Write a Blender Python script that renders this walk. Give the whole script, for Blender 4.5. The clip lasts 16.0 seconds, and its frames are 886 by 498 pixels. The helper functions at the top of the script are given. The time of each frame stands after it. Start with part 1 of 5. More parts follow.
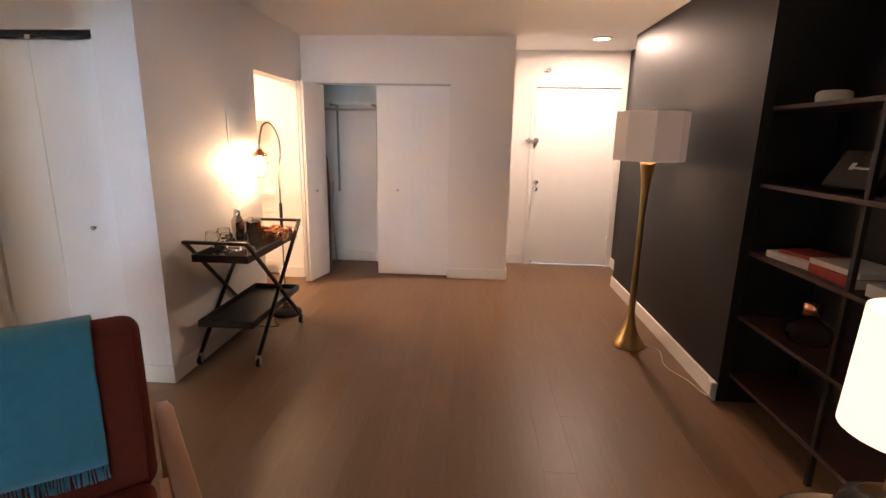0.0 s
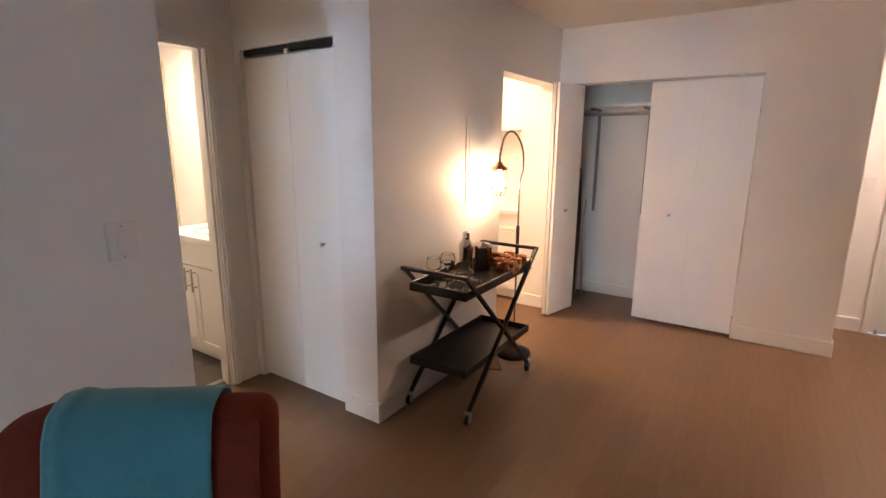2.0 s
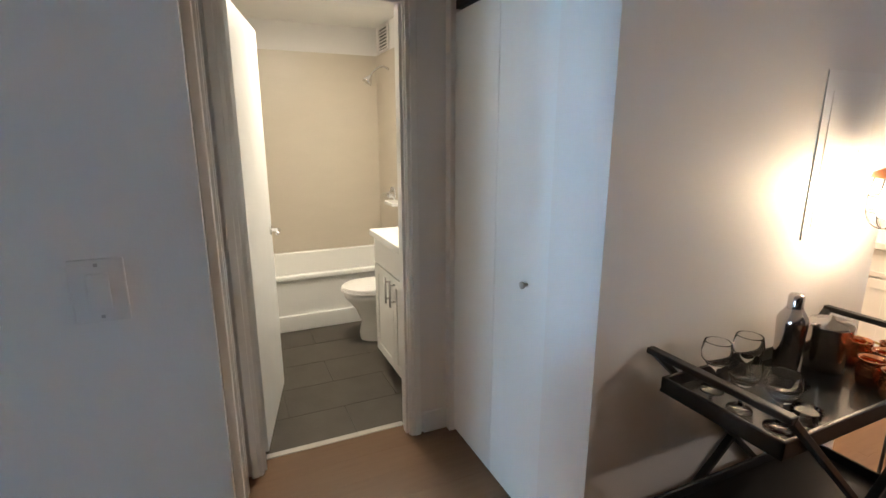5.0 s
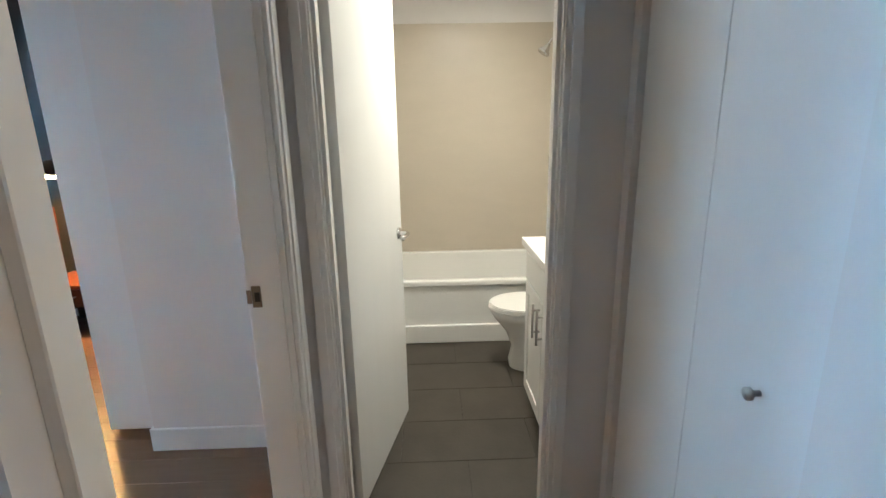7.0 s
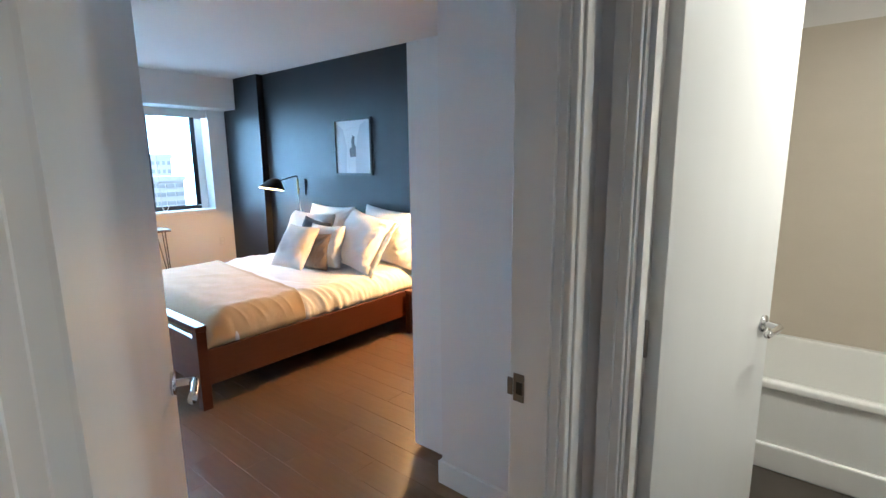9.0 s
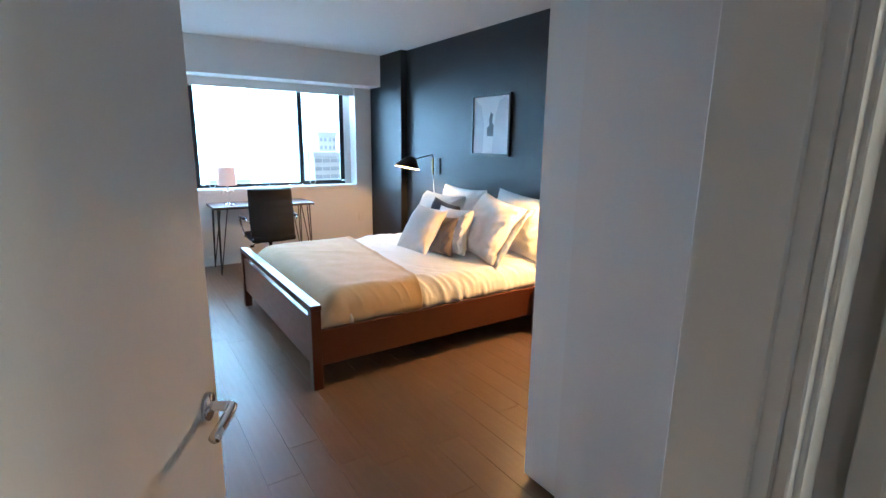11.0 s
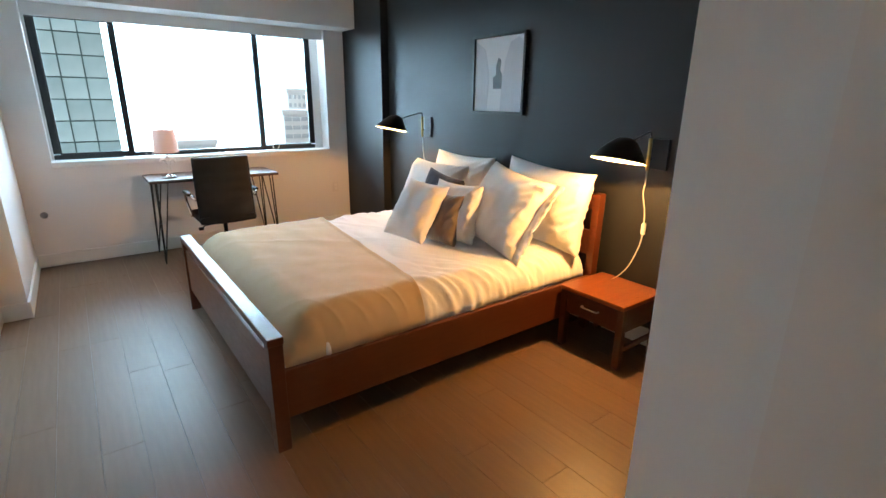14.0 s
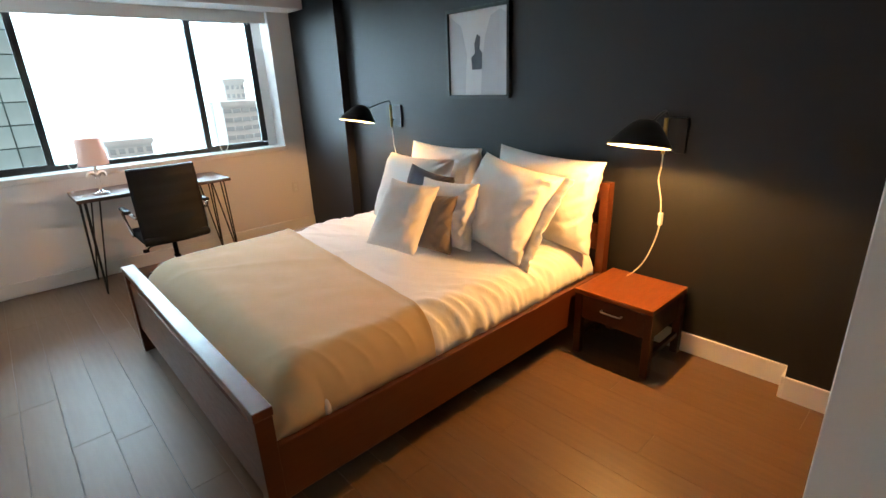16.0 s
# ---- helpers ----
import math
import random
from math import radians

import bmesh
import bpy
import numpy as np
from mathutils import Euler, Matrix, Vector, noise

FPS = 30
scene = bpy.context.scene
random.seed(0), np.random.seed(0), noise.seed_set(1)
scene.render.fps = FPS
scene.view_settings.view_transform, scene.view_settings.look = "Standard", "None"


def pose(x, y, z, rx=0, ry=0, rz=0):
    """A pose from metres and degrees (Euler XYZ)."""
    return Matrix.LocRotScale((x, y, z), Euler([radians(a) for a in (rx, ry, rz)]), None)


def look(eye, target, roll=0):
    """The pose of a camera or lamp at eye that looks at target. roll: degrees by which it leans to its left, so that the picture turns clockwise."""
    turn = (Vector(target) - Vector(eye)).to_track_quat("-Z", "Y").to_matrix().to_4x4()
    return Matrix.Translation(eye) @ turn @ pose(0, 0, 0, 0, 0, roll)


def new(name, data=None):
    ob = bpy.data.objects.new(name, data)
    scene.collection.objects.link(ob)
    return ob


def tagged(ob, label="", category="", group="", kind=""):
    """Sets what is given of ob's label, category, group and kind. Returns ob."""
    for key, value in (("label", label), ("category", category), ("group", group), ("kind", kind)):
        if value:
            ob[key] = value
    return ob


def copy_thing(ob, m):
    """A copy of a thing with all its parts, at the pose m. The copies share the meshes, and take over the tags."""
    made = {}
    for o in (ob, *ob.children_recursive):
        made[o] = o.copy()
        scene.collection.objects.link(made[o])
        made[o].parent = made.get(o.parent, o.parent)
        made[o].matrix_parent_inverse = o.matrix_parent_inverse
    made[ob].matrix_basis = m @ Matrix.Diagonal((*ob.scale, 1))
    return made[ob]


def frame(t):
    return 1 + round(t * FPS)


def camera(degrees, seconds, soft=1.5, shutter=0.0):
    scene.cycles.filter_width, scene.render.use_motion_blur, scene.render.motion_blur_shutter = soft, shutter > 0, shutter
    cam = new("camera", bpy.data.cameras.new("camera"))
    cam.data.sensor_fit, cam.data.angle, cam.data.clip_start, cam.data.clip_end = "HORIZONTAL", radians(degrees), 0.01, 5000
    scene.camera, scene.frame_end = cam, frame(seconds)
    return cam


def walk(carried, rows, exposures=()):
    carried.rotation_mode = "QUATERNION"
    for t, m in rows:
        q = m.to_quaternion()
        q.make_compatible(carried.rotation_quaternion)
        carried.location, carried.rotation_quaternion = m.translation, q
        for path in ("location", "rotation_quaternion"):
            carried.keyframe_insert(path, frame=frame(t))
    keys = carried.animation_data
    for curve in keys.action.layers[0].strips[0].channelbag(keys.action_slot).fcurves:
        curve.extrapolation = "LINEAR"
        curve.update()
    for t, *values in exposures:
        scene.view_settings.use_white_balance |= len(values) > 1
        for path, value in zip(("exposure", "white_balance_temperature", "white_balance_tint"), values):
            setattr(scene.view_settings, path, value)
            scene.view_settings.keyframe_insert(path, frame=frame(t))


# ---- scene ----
cam = camera(84.8, 16.0)
PATH = [
    (0, (0.232, 0.207, 1.523), (0.108, 2.152, 1.072), 1.1),
    (0.5, (0.216, 0.477, 1.502), (-0.05, 2.398, 1.014), 1.2),
    (1, (0.222, 0.707, 1.51), (-0.318, 2.567, 1.009), 1.3),
    (1.5, (0.159, 0.865, 1.51), (-0.665, 2.627, 1.049), 0.9),
    (2, (0.041, 1.004, 1.523), (-1.034, 2.636, 1.098), 0.4),
    (2.5, (-0.017, 1.171, 1.51), (-1.328, 2.627, 1.106), 0.6),
    (3, (-0.068, 1.365, 1.52), (-1.568, 2.621, 1.106), 1.4),
    (3.5, (-0.182, 1.517, 1.507), (-1.791, 2.625, 1.083), 0.9),
    (4, (-0.346, 1.65, 1.507), (-2.018, 2.658, 1.072), 0.1),
    (4.2, (-0.387, 1.706, 1.506), (-2.087, 2.663, 1.067), 0.1),
    (6.3, (-0.975, 2.13, 1.46), (-2.853, 2.606, 0.963), -0.8),
    (6.5, (-1.035, 2.157, 1.455), (-2.933, 2.541, 0.955), -0.9),
    (7, (-1.196, 2.264, 1.463), (-3.132, 2.316, 0.963), -1.1),
    (7.5, (-1.329, 2.293, 1.452), (-3.25, 2.017, 0.97), -1.4),
    (8, (-1.453, 2.259, 1.477), (-3.321, 1.688, 1.047), -1.6),
    (8.5, (-1.529, 2.248, 1.485), (-3.268, 1.337, 1.104), -1.5),
    (9, (-1.646, 2.271, 1.484), (-3.164, 1.018, 1.129), -0.6),
    (9.5, (-1.722, 2.278, 1.484), (-3.027, 0.807, 1.119), -0.2),
    (10, (-1.805, 2.232, 1.473), (-2.989, 0.666, 1.089), -0.4),
    (10.2, (-1.837, 2.197, 1.478), (-2.995, 0.613, 1.094), -0.1),
    (12.3, (-2.151, 1.697, 1.463), (-3.202, 0.081, 0.93), 1.4),
    (12.5, (-2.173, 1.63, 1.469), (-3.251, 0.035, 0.923), 1.1),
    (13, (-2.208, 1.483, 1.474), (-3.33, -0.066, 0.891), 0.1),
    (13.5, (-2.256, 1.353, 1.456), (-3.4, -0.175, 0.859), 0.1),
    (14, (-2.338, 1.194, 1.451), (-3.486, -0.335, 0.865), 0.7),
    (14.5, (-2.37, 1.097, 1.473), (-3.536, -0.414, 0.875), 0.5),
    (15, (-2.401, 0.959, 1.484), (-3.607, -0.518, 0.878), -1.0),
    (15.5, (-2.415, 0.835, 1.487), (-3.662, -0.596, 0.857), -2.1),
    (16, (-2.436, 0.734, 1.481), (-3.701, -0.668, 0.824), -2.4),
]
EXPOSURES = [(0, 0.46, 6950, 25), (2.0, 0.43, 6900, 25), (4.2, 0.33, 6050, 14), (6.3, 0.34, 5400, 6), (8.5, 0.10, 5050, 6), (10.2, -0.14, 4980, 6), (12.3, -0.40, 5700, 6), (14.0, -0.58, 6350, 9), (16.0, -0.71, 6850, 11)]
walk(cam, [(t, look(eye, target, roll)) for t, eye, target, roll in PATH], EXPOSURES)

# ---- world and large lights ----
world = bpy.data.worlds.new("world")
scene.world = world
world.use_nodes = True
wn = world.node_tree
sky = wn.nodes.new("ShaderNodeTexSky")
sky.sky_type = 'NISHITA'
sky.sun_disc = False
sky.sun_elevation = radians(48)
sky.sun_rotation = radians(20)
sky.dust_density = 4.0
wn.links.new(sky.outputs[0], wn.nodes["Background"].inputs[0])
wn.nodes["Background"].inputs[1].default_value = 0.15
sun_data = bpy.data.lights.new("sun", 'SUN')
sun_data.energy, sun_data.angle, sun_data.color = 1.2, radians(15), (1.0, 0.96, 0.9)
sun = new("sun", sun_data)
sun.matrix_world = look((20, 50, 60), (0, 0, 0))


def lamp(name, kind, loc, watts, color, size=0.1, target=None, size_y=None, spot=None):
    d = bpy.data.lights.new(name, kind)
    d.energy, d.color = watts, color
    if kind == 'AREA':
        d.size = size
        if size_y:
            d.shape, d.size_y = 'RECTANGLE', size_y
    else:
        d.shadow_soft_size = size
    if spot:
        d.spot_size, d.spot_blend = radians(spot), 0.6
    o = new(name, d)
    o.matrix_world = look(loc, target if target else (loc[0], loc[1] + 0.001, loc[2] - 1))
    return o


WARM = (1.0, 0.50, 0.15)
SOFTWARM = (1.0, 0.68, 0.40)
COOL = (0.62, 0.82, 1.0)
lamp("entry_downlight_lamp", 'AREA', (1.43, 5.43, 2.484), 36, (1.0, 0.79, 0.60), 0.13)
lamp("floor_lamp_bulb_lamp", 'POINT', (1.435, 3.75, 1.63), 14, SOFTWARM, 0.04)
lamp("table_lamp_bulb_lamp", 'POINT', (1.385, 1.42, 0.95), 14, SOFTWARM, 0.05)
# Unseen fill without a fixture, added to brighten the kitchen.
lamp("kitchen_fill_lamp", 'AREA', (-2.6, 4.6, 2.44), 55, SOFTWARM, 0.5)
# Added source for the bathroom; its real light is out of view.
lamp("bathroom_fill_lamp", 'AREA', (-3.6, 2.6, 2.30), 26, (1.0, 0.83, 0.58), 0.28)
# Hidden strip at the window head, added to strengthen the daylight.
lamp("bedroom_daylight_fill", 'AREA', (-3.4, -4.405, 2.13), 75, COOL, 2.3, target=(-3.2, -2.6, 0.6), size_y=0.06)
lamp("sconce_bulb_lamp", 'POINT', (-4.65, -0.305, 1.178), 122, WARM, 0.012)
lamp("sconce_bulb_lamp", 'POINT', (-4.65, -2.593, 1.222), 74, WARM, 0.012)
lamp("desk_lamp_bulb_lamp", 'POINT', (-2.985, -3.78, 1.08), 2, SOFTWARM, 0.04)


# ---- materials ----
def mat(name, color, rough=0.5, metal=0.0, vary=0.06, scale=3.0, bump=0.05, bscale=120.0, spec=0.5, coat=0.0, sheen=0.0, stretch=None, c2=None, jitter=0.0, trans=0.0, ior=1.45, emit=None, estr=0.0, sub=0.0):
    m = bpy.data.materials.new(name)
    m.use_nodes = True
    nt = m.node_tree
    b = nt.nodes["Principled BSDF"]
    b.inputs["Roughness"].default_value = rough
    b.inputs["Metallic"].default_value = metal
    b.inputs["Specular IOR Level"].default_value = spec
    b.inputs["IOR"].default_value = ior
    b.inputs["Coat Weight"].default_value = coat
    b.inputs["Sheen Weight"].default_value = sheen
    b.inputs["Transmission Weight"].default_value = trans
    if emit:
        b.inputs["Emission Color"].default_value = (*emit, 1)
        b.inputs["Emission Strength"].default_value = estr
    tc = nt.nodes.new("ShaderNodeTexCoord")
    vec = tc.outputs["Object"]
    if stretch:
        mp = nt.nodes.new("ShaderNodeMapping")
        mp.inputs["Scale"].default_value = stretch
        nt.links.new(vec, mp.inputs["Vector"])
        vec = mp.outputs[0]
    n1 = nt.nodes.new("ShaderNodeTexNoise")
    n1.inputs["Scale"].default_value = scale
    n1.inputs["Detail"].default_value = 6
    nt.links.new(vec, n1.inputs["Vector"])
    ramp = nt.nodes.new("ShaderNodeMix")
    ramp.data_type = 'RGBA'
    a = color
    c = c2 if c2 else tuple(min(1, v * (1 - 2 * vary)) for v in color)
    ramp.inputs[6].default_value = (*a, 1)
    ramp.inputs[7].default_value = (*c, 1)
    nt.links.new(n1.outputs[0], ramp.inputs[0])
    col = ramp.outputs[2]
    if jitter:
        oi = nt.nodes.new("ShaderNodeObjectInfo")
        hs = nt.nodes.new("ShaderNodeHueSaturation")
        mr = nt.nodes.new("ShaderNodeMapRange")
        mr.inputs[3].default_value, mr.inputs[4].default_value = 1 - jitter, 1 + jitter
        nt.links.new(oi.outputs["Random"], mr.inputs[0])
        nt.links.new(mr.outputs[0], hs.inputs["Value"])
        nt.links.new(col, hs.inputs["Color"])
        col = hs.outputs[0]
    nt.links.new(col, b.inputs["Base Color"])
    if bump:
        n2 = nt.nodes.new("ShaderNodeTexNoise")
        n2.inputs["Scale"].default_value = bscale
        n2.inputs["Detail"].default_value = 3
        nt.links.new(vec, n2.inputs["Vector"])
        bp = nt.nodes.new("ShaderNodeBump")
        bp.inputs["Strength"].default_value = bump
        bp.inputs["Distance"].default_value = 0.01
        nt.links.new(n2.outputs[0], bp.inputs["Height"])
        nt.links.new(bp.outputs[0], b.inputs["Normal"])
        if not trans:
            rr = nt.nodes.new("ShaderNodeMapRange")
            rr.inputs[3].default_value, rr.inputs[4].default_value = max(0.02, rough - 0.06), min(1, rough + 0.06)
            nt.links.new(n1.outputs[0], rr.inputs[0])
            nt.links.new(rr.outputs[0], b.inputs["Roughness"])
    return m


M_WALL = mat("white_wall_paint", (0.78, 0.76, 0.74), 0.55, vary=0.02, scale=1.5, bump=0.04, bscale=180)
M_CEIL = mat("ceiling_paint", (0.80, 0.79, 0.77), 0.7, vary=0.02, scale=1.2, bump=0.05, bscale=150)
M_TRIM = mat("white_trim_enamel", (0.80, 0.79, 0.77), 0.32, vary=0.02, scale=4, bump=0.02, bscale=60)
M_DOOR = mat("white_door_paint", (0.80, 0.80, 0.79), 0.38, vary=0.02, scale=2, bump=0.05, bscale=40, stretch=(6, 6, 0.5))
M_DARKWALL = mat("charcoal_wall_paint", (0.018, 0.018, 0.019), 0.50, vary=0.1, scale=2, bump=0.05, bscale=180, spec=0.32)
M_NAVY = mat("navy_wall_paint", (0.009, 0.010, 0.018), 0.55, vary=0.1, scale=2, bump=0.05, bscale=180)
M_FLOOR = mat("brown_plank_floor", (0.182, 0.109, 0.064), 0.37, c2=(0.138, 0.080, 0.046), scale=5, bump=0.05, bscale=30, stretch=(9, 0.7, 1), jitter=0.05, spec=0.3)
M_GAP = mat("dark_floor_joint", (0.08, 0.05, 0.032), 0.8)
M_BTILE = mat("grey_floor_tile", (0.078, 0.066, 0.052), 0.5, vary=0.2, scale=6, bump=0.06, bscale=60, jitter=0.06)
M_GROUT = mat("dark_grout", (0.05, 0.044, 0.037), 0.9)
M_WTILE = mat("beige_wall_tile", (0.56, 0.50, 0.41), 0.35, vary=0.05, scale=3, bump=0.03, bscale=40, stretch=(1, 1, 3))
M_PORC = mat("white_porcelain", (0.82, 0.81, 0.78), 0.12, vary=0.01, bump=0.0, coat=0.4)
M_QUARTZ = mat("white_quartz", (0.82, 0.81, 0.79), 0.2, vary=0.03, scale=20, bump=0.0)
M_CAB = mat("white_cabinet_lacquer", (0.80, 0.79, 0.76), 0.35, vary=0.02, bump=0.02, bscale=60)
M_CHROME = mat("chrome", (0.75, 0.75, 0.76), 0.12, 1.0, vary=0.03, bump=0.0)
M_STEEL = mat("brushed_steel", (0.52, 0.50, 0.48), 0.32, 1.0, vary=0.08, scale=30, bump=0.05, stretch=(1, 1, 12))
M_POLISHED = mat("polished_steel", (0.58, 0.54, 0.50), 0.14, 1.0, vary=0.06, scale=20, bump=0.02)
M_LAMPBRASS = mat("dulled_lamp_brass", (0.50, 0.33, 0.14), 0.34, 1.0, vary=0.15, scale=9, bump=0.03)
M_BRASS = mat("aged_brass", (0.55, 0.37, 0.12), 0.30, 1.0, vary=0.12, scale=12, bump=0.03)
M_COPPER = mat("polished_copper", (0.85, 0.36, 0.18), 0.16, 1.0, vary=0.1, scale=25, bump=0.10, bscale=50)
M_BLACKMETAL = mat("black_metal", (0.014, 0.013, 0.013), 0.38, 0.3, vary=0.2, bump=0.04)
M_BRONZE = mat("dark_aged_steel", (0.22, 0.19, 0.16), 0.4, metal=1.0, vary=0.1, scale=30, bump=0.03)
M_BLACKPAINT = mat("black_frame_paint", (0.012, 0.013, 0.014), 0.35, vary=0.2, bump=0.03)
M_DARKWOOD = mat("espresso_wood", (0.050, 0.017, 0.013), 0.40, c2=(0.026, 0.010, 0.008), scale=6, bump=0.08, bscale=40, stretch=(1, 8, 8))
M_BEDWOOD = mat("walnut_bed_wood", (0.105, 0.028, 0.009), 0.32, c2=(0.070, 0.018, 0.006), scale=6, bump=0.03, bscale=40, stretch=(1.5, 2.5, 9), coat=0.15)
M_NSWOOD = mat("cherry_nightstand_wood", (0.25, 0.075, 0.022), 0.30, c2=(0.15, 0.040, 0.012), scale=5, bump=0.06, bscale=30, stretch=(1.5, 10, 12), coat=0.2)
# Darker copy of the nightstand wood; shade below the top is in the colour.
M_NSSHADED = mat("shaded_nightstand_wood", (0.075, 0.022, 0.009), 0.36, c2=(0.045, 0.013, 0.006), scale=5, bump=0.05, bscale=30, stretch=(1.5, 10, 12))
M_DESKWOOD = mat("brown_desk_wood", (0.10, 0.055, 0.040), 0.35, c2=(0.06, 0.032, 0.024), scale=5, bump=0.06, stretch=(1, 10, 10))
M_LINEN = mat("white_bed_linen", (0.80, 0.78, 0.76), 0.85, vary=0.03, scale=6, bump=0.25, bscale=28, sheen=0.2)
M_BLANKET = mat("beige_blanket", (0.56, 0.395, 0.205), 0.9, vary=0.05, scale=8, bump=0.18, bscale=400, sheen=0.3)
M_TAUPE = mat("taupe_velvet", (0.17, 0.13, 0.11), 0.85, vary=0.12, scale=8, bump=0.1, bscale=200, sheen=0.4)
M_NAVYCLOTH = mat("navy_cloth", (0.018, 0.022, 0.040), 0.9, vary=0.1, bump=0.1, bscale=250, sheen=0.2)
M_TEAL = mat("teal_wool", (0.030, 0.190, 0.220), 0.95, c2=(0.022, 0.140, 0.170), scale=30, bump=0.35, bscale=350, sheen=0.3)
M_RUST = mat("rust_red_upholstery", (0.150, 0.020, 0.009), 0.9, vary=0.15, scale=30, bump=0.25, bscale=400, spec=0.25)
M_TAN = mat("tan_beech_wood", (0.42, 0.19, 0.09), 0.4, c2=(0.30, 0.12, 0.055), scale=5, bump=0.05, stretch=(1, 8, 8))
M_LEATHER = mat("black_leather", (0.011, 0.010, 0.011), 0.6, vary=0.2, bump=0.1, bscale=180, spec=0.3)
# Weak warm emission in the linen adds to the point light inside.
M_SHADE_DIM = mat("grey_linen_shade", (0.62, 0.57, 0.55), 0.9, vary=0.04, scale=40, bump=0.1, bscale=300, emit=(1.0, 0.72, 0.55), estr=0.10)
M_SHADE_ON = mat("glowing_cream_shade", (0.85, 0.75, 0.6), 0.9, vary=0.03, scale=20, bump=0.05, emit=(1.0, 0.82, 0.60), estr=1.0)
M_SHADE_PINK = mat("pink_glowing_shade", (0.80, 0.60, 0.54), 0.9, vary=0.03, scale=30, bump=0.05, emit=(1.0, 0.60, 0.48), estr=0.35)
M_BULB = mat("warm_bulb_glow", (1, 0.9, 0.7), 0.5, bump=0.0, emit=(1.0, 0.70, 0.40), estr=260)
M_BULB_S = mat("sconce_bulb_glow", (1, 0.9, 0.7), 0.5, bump=0.0, emit=(1.0, 0.66, 0.32), estr=6)
M_DOWN = mat("downlight_glow", (1, 0.95, 0.85), 0.5, bump=0.0, emit=(1.0, 0.83, 0.62), estr=9)
M_GLASS = mat("clear_glass", (1.0, 1.0, 1.0), 0.0, bump=0.0, vary=0.0, trans=1.0, ior=1.16)
M_WINGLASS = mat("window_glass", (0.97, 1.0, 0.99), 0.0, bump=0.0, vary=0.0, trans=1.0, ior=1.02, spec=0.2)
M_MIRROR = mat("mirror_silver", (0.90, 0.91, 0.90), 0.02, 1.0, bump=0.0, vary=0.0)
M_PAPER = mat("white_art_paper", (0.80, 0.82, 0.84), 0.5, vary=0.02, bump=0.02)
M_ARTGREY = mat("art_pale_grey", (0.66, 0.69, 0.73), 0.5, vary=0.06, scale=9, bump=0.0)
M_ARTDARK = mat("art_dark_grey", (0.16, 0.18, 0.21), 0.5, vary=0.2, scale=30, bump=0.0)
M_PLASTIC = mat("white_plastic", (0.74, 0.72, 0.70), 0.35, vary=0.02, bump=0.0)
M_GREYPL = mat("grey_plastic", (0.25, 0.25, 0.25), 0.4, bump=0.0)
M_BOOKR = mat("red_book_cover", (0.42, 0.045, 0.03), 0.5, vary=0.15, scale=20, bump=0.02)
M_BOOKW = mat("white_book_cover", (0.66, 0.62, 0.60), 0.5, vary=0.08, scale=25, bump=0.02)
M_PAGES = mat("book_pages", (0.68, 0.62, 0.54), 0.8, vary=0.1, scale=4, bump=0.2, bscale=30, stretch=(1, 1, 60))
M_CORD = mat("white_cord", (0.70, 0.66, 0.58), 0.5, bump=0.0)
M_CORDDK = mat("dark_cord", (0.03, 0.025, 0.02), 0.5, bump=0.0)
# Pale noise in the teal stands in for reflected sky and city.
M_TOWER = mat("teal_glass_with_reflections", (0.20, 0.40, 0.44), 0.12, c2=(0.78, 0.94, 0.95), scale=0.22, bump=0.0, jitter=0.12)
M_TOWERF = mat("tower_mullion", (0.12, 0.22, 0.23), 0.5, bump=0.0)
M_CONC = mat("pale_concrete", (0.80, 0.80, 0.78), 0.8, vary=0.06, scale=0.3, bump=0.1, bscale=2)
# Far panes are lightened; the haze is put into their colour.
M_FARWIN = mat("hazed_window_glass", (0.60, 0.64, 0.66), 0.2, bump=0.0, vary=0.2, scale=0.4)
M_GROUND = mat("city_ground", (0.16, 0.16, 0.16), 0.9, vary=0.3, scale=0.05, bump=0.0)


# ---- mesh helpers ----
def box(bm, x0, x1, y0, y1, z0, z1, bev=0.0, seg=2):
    r = bmesh.ops.create_cube(bm, size=1.0, matrix=Matrix.LocRotScale(((x0 + x1) / 2, (y0 + y1) / 2, (z0 + z1) / 2), None, (abs(x1 - x0), abs(y1 - y0), abs(z1 - z0))))
    if bev:
        es = list({e for v in r["verts"] for e in v.link_edges})
        bmesh.ops.bevel(bm, geom=es, offset=bev, segments=seg, affect='EDGES', profile=0.5)


def obox(bm, a, b, w, h, bev=0.0):
    """A bar of section w x h from a to b."""
    a, b = Vector(a), Vector(b)
    d = b - a
    q = d.to_track_quat('Z', 'Y')
    r = bmesh.ops.create_cube(bm, size=1.0, matrix=Matrix.LocRotScale((a + b) / 2, q, (w, h, d.length)))
    if bev:
        es = list({e for v in r["verts"] for e in v.link_edges})
        bmesh.ops.bevel(bm, geom=es, offset=bev, segments=2, affect='EDGES', profile=0.5)


def lathe(bm, prof, loc=(0, 0, 0), n=24, close=False, q=None):
    """Turns (radius, height) pairs round an upright axis."""
    loc = Vector(loc)
    rings = []
    for r, z in prof:
        ring = []
        for i in range(n):
            a = 2 * math.pi * i / n
            p = Vector((r * math.cos(a), r * math.sin(a), z))
            ring.append(bm.verts.new(loc + (q @ p if q else p)))
        rings.append(ring)
    for k in range(len(rings) - 1):
        for i in range(n):
            f = bm.faces.new((rings[k][i], rings[k][(i + 1) % n], rings[k + 1][(i + 1) % n], rings[k + 1][i]))
            f.smooth = True
    if close:
        bm.faces.new(list(reversed(rings[0])))
        bm.faces.new(rings[-1])


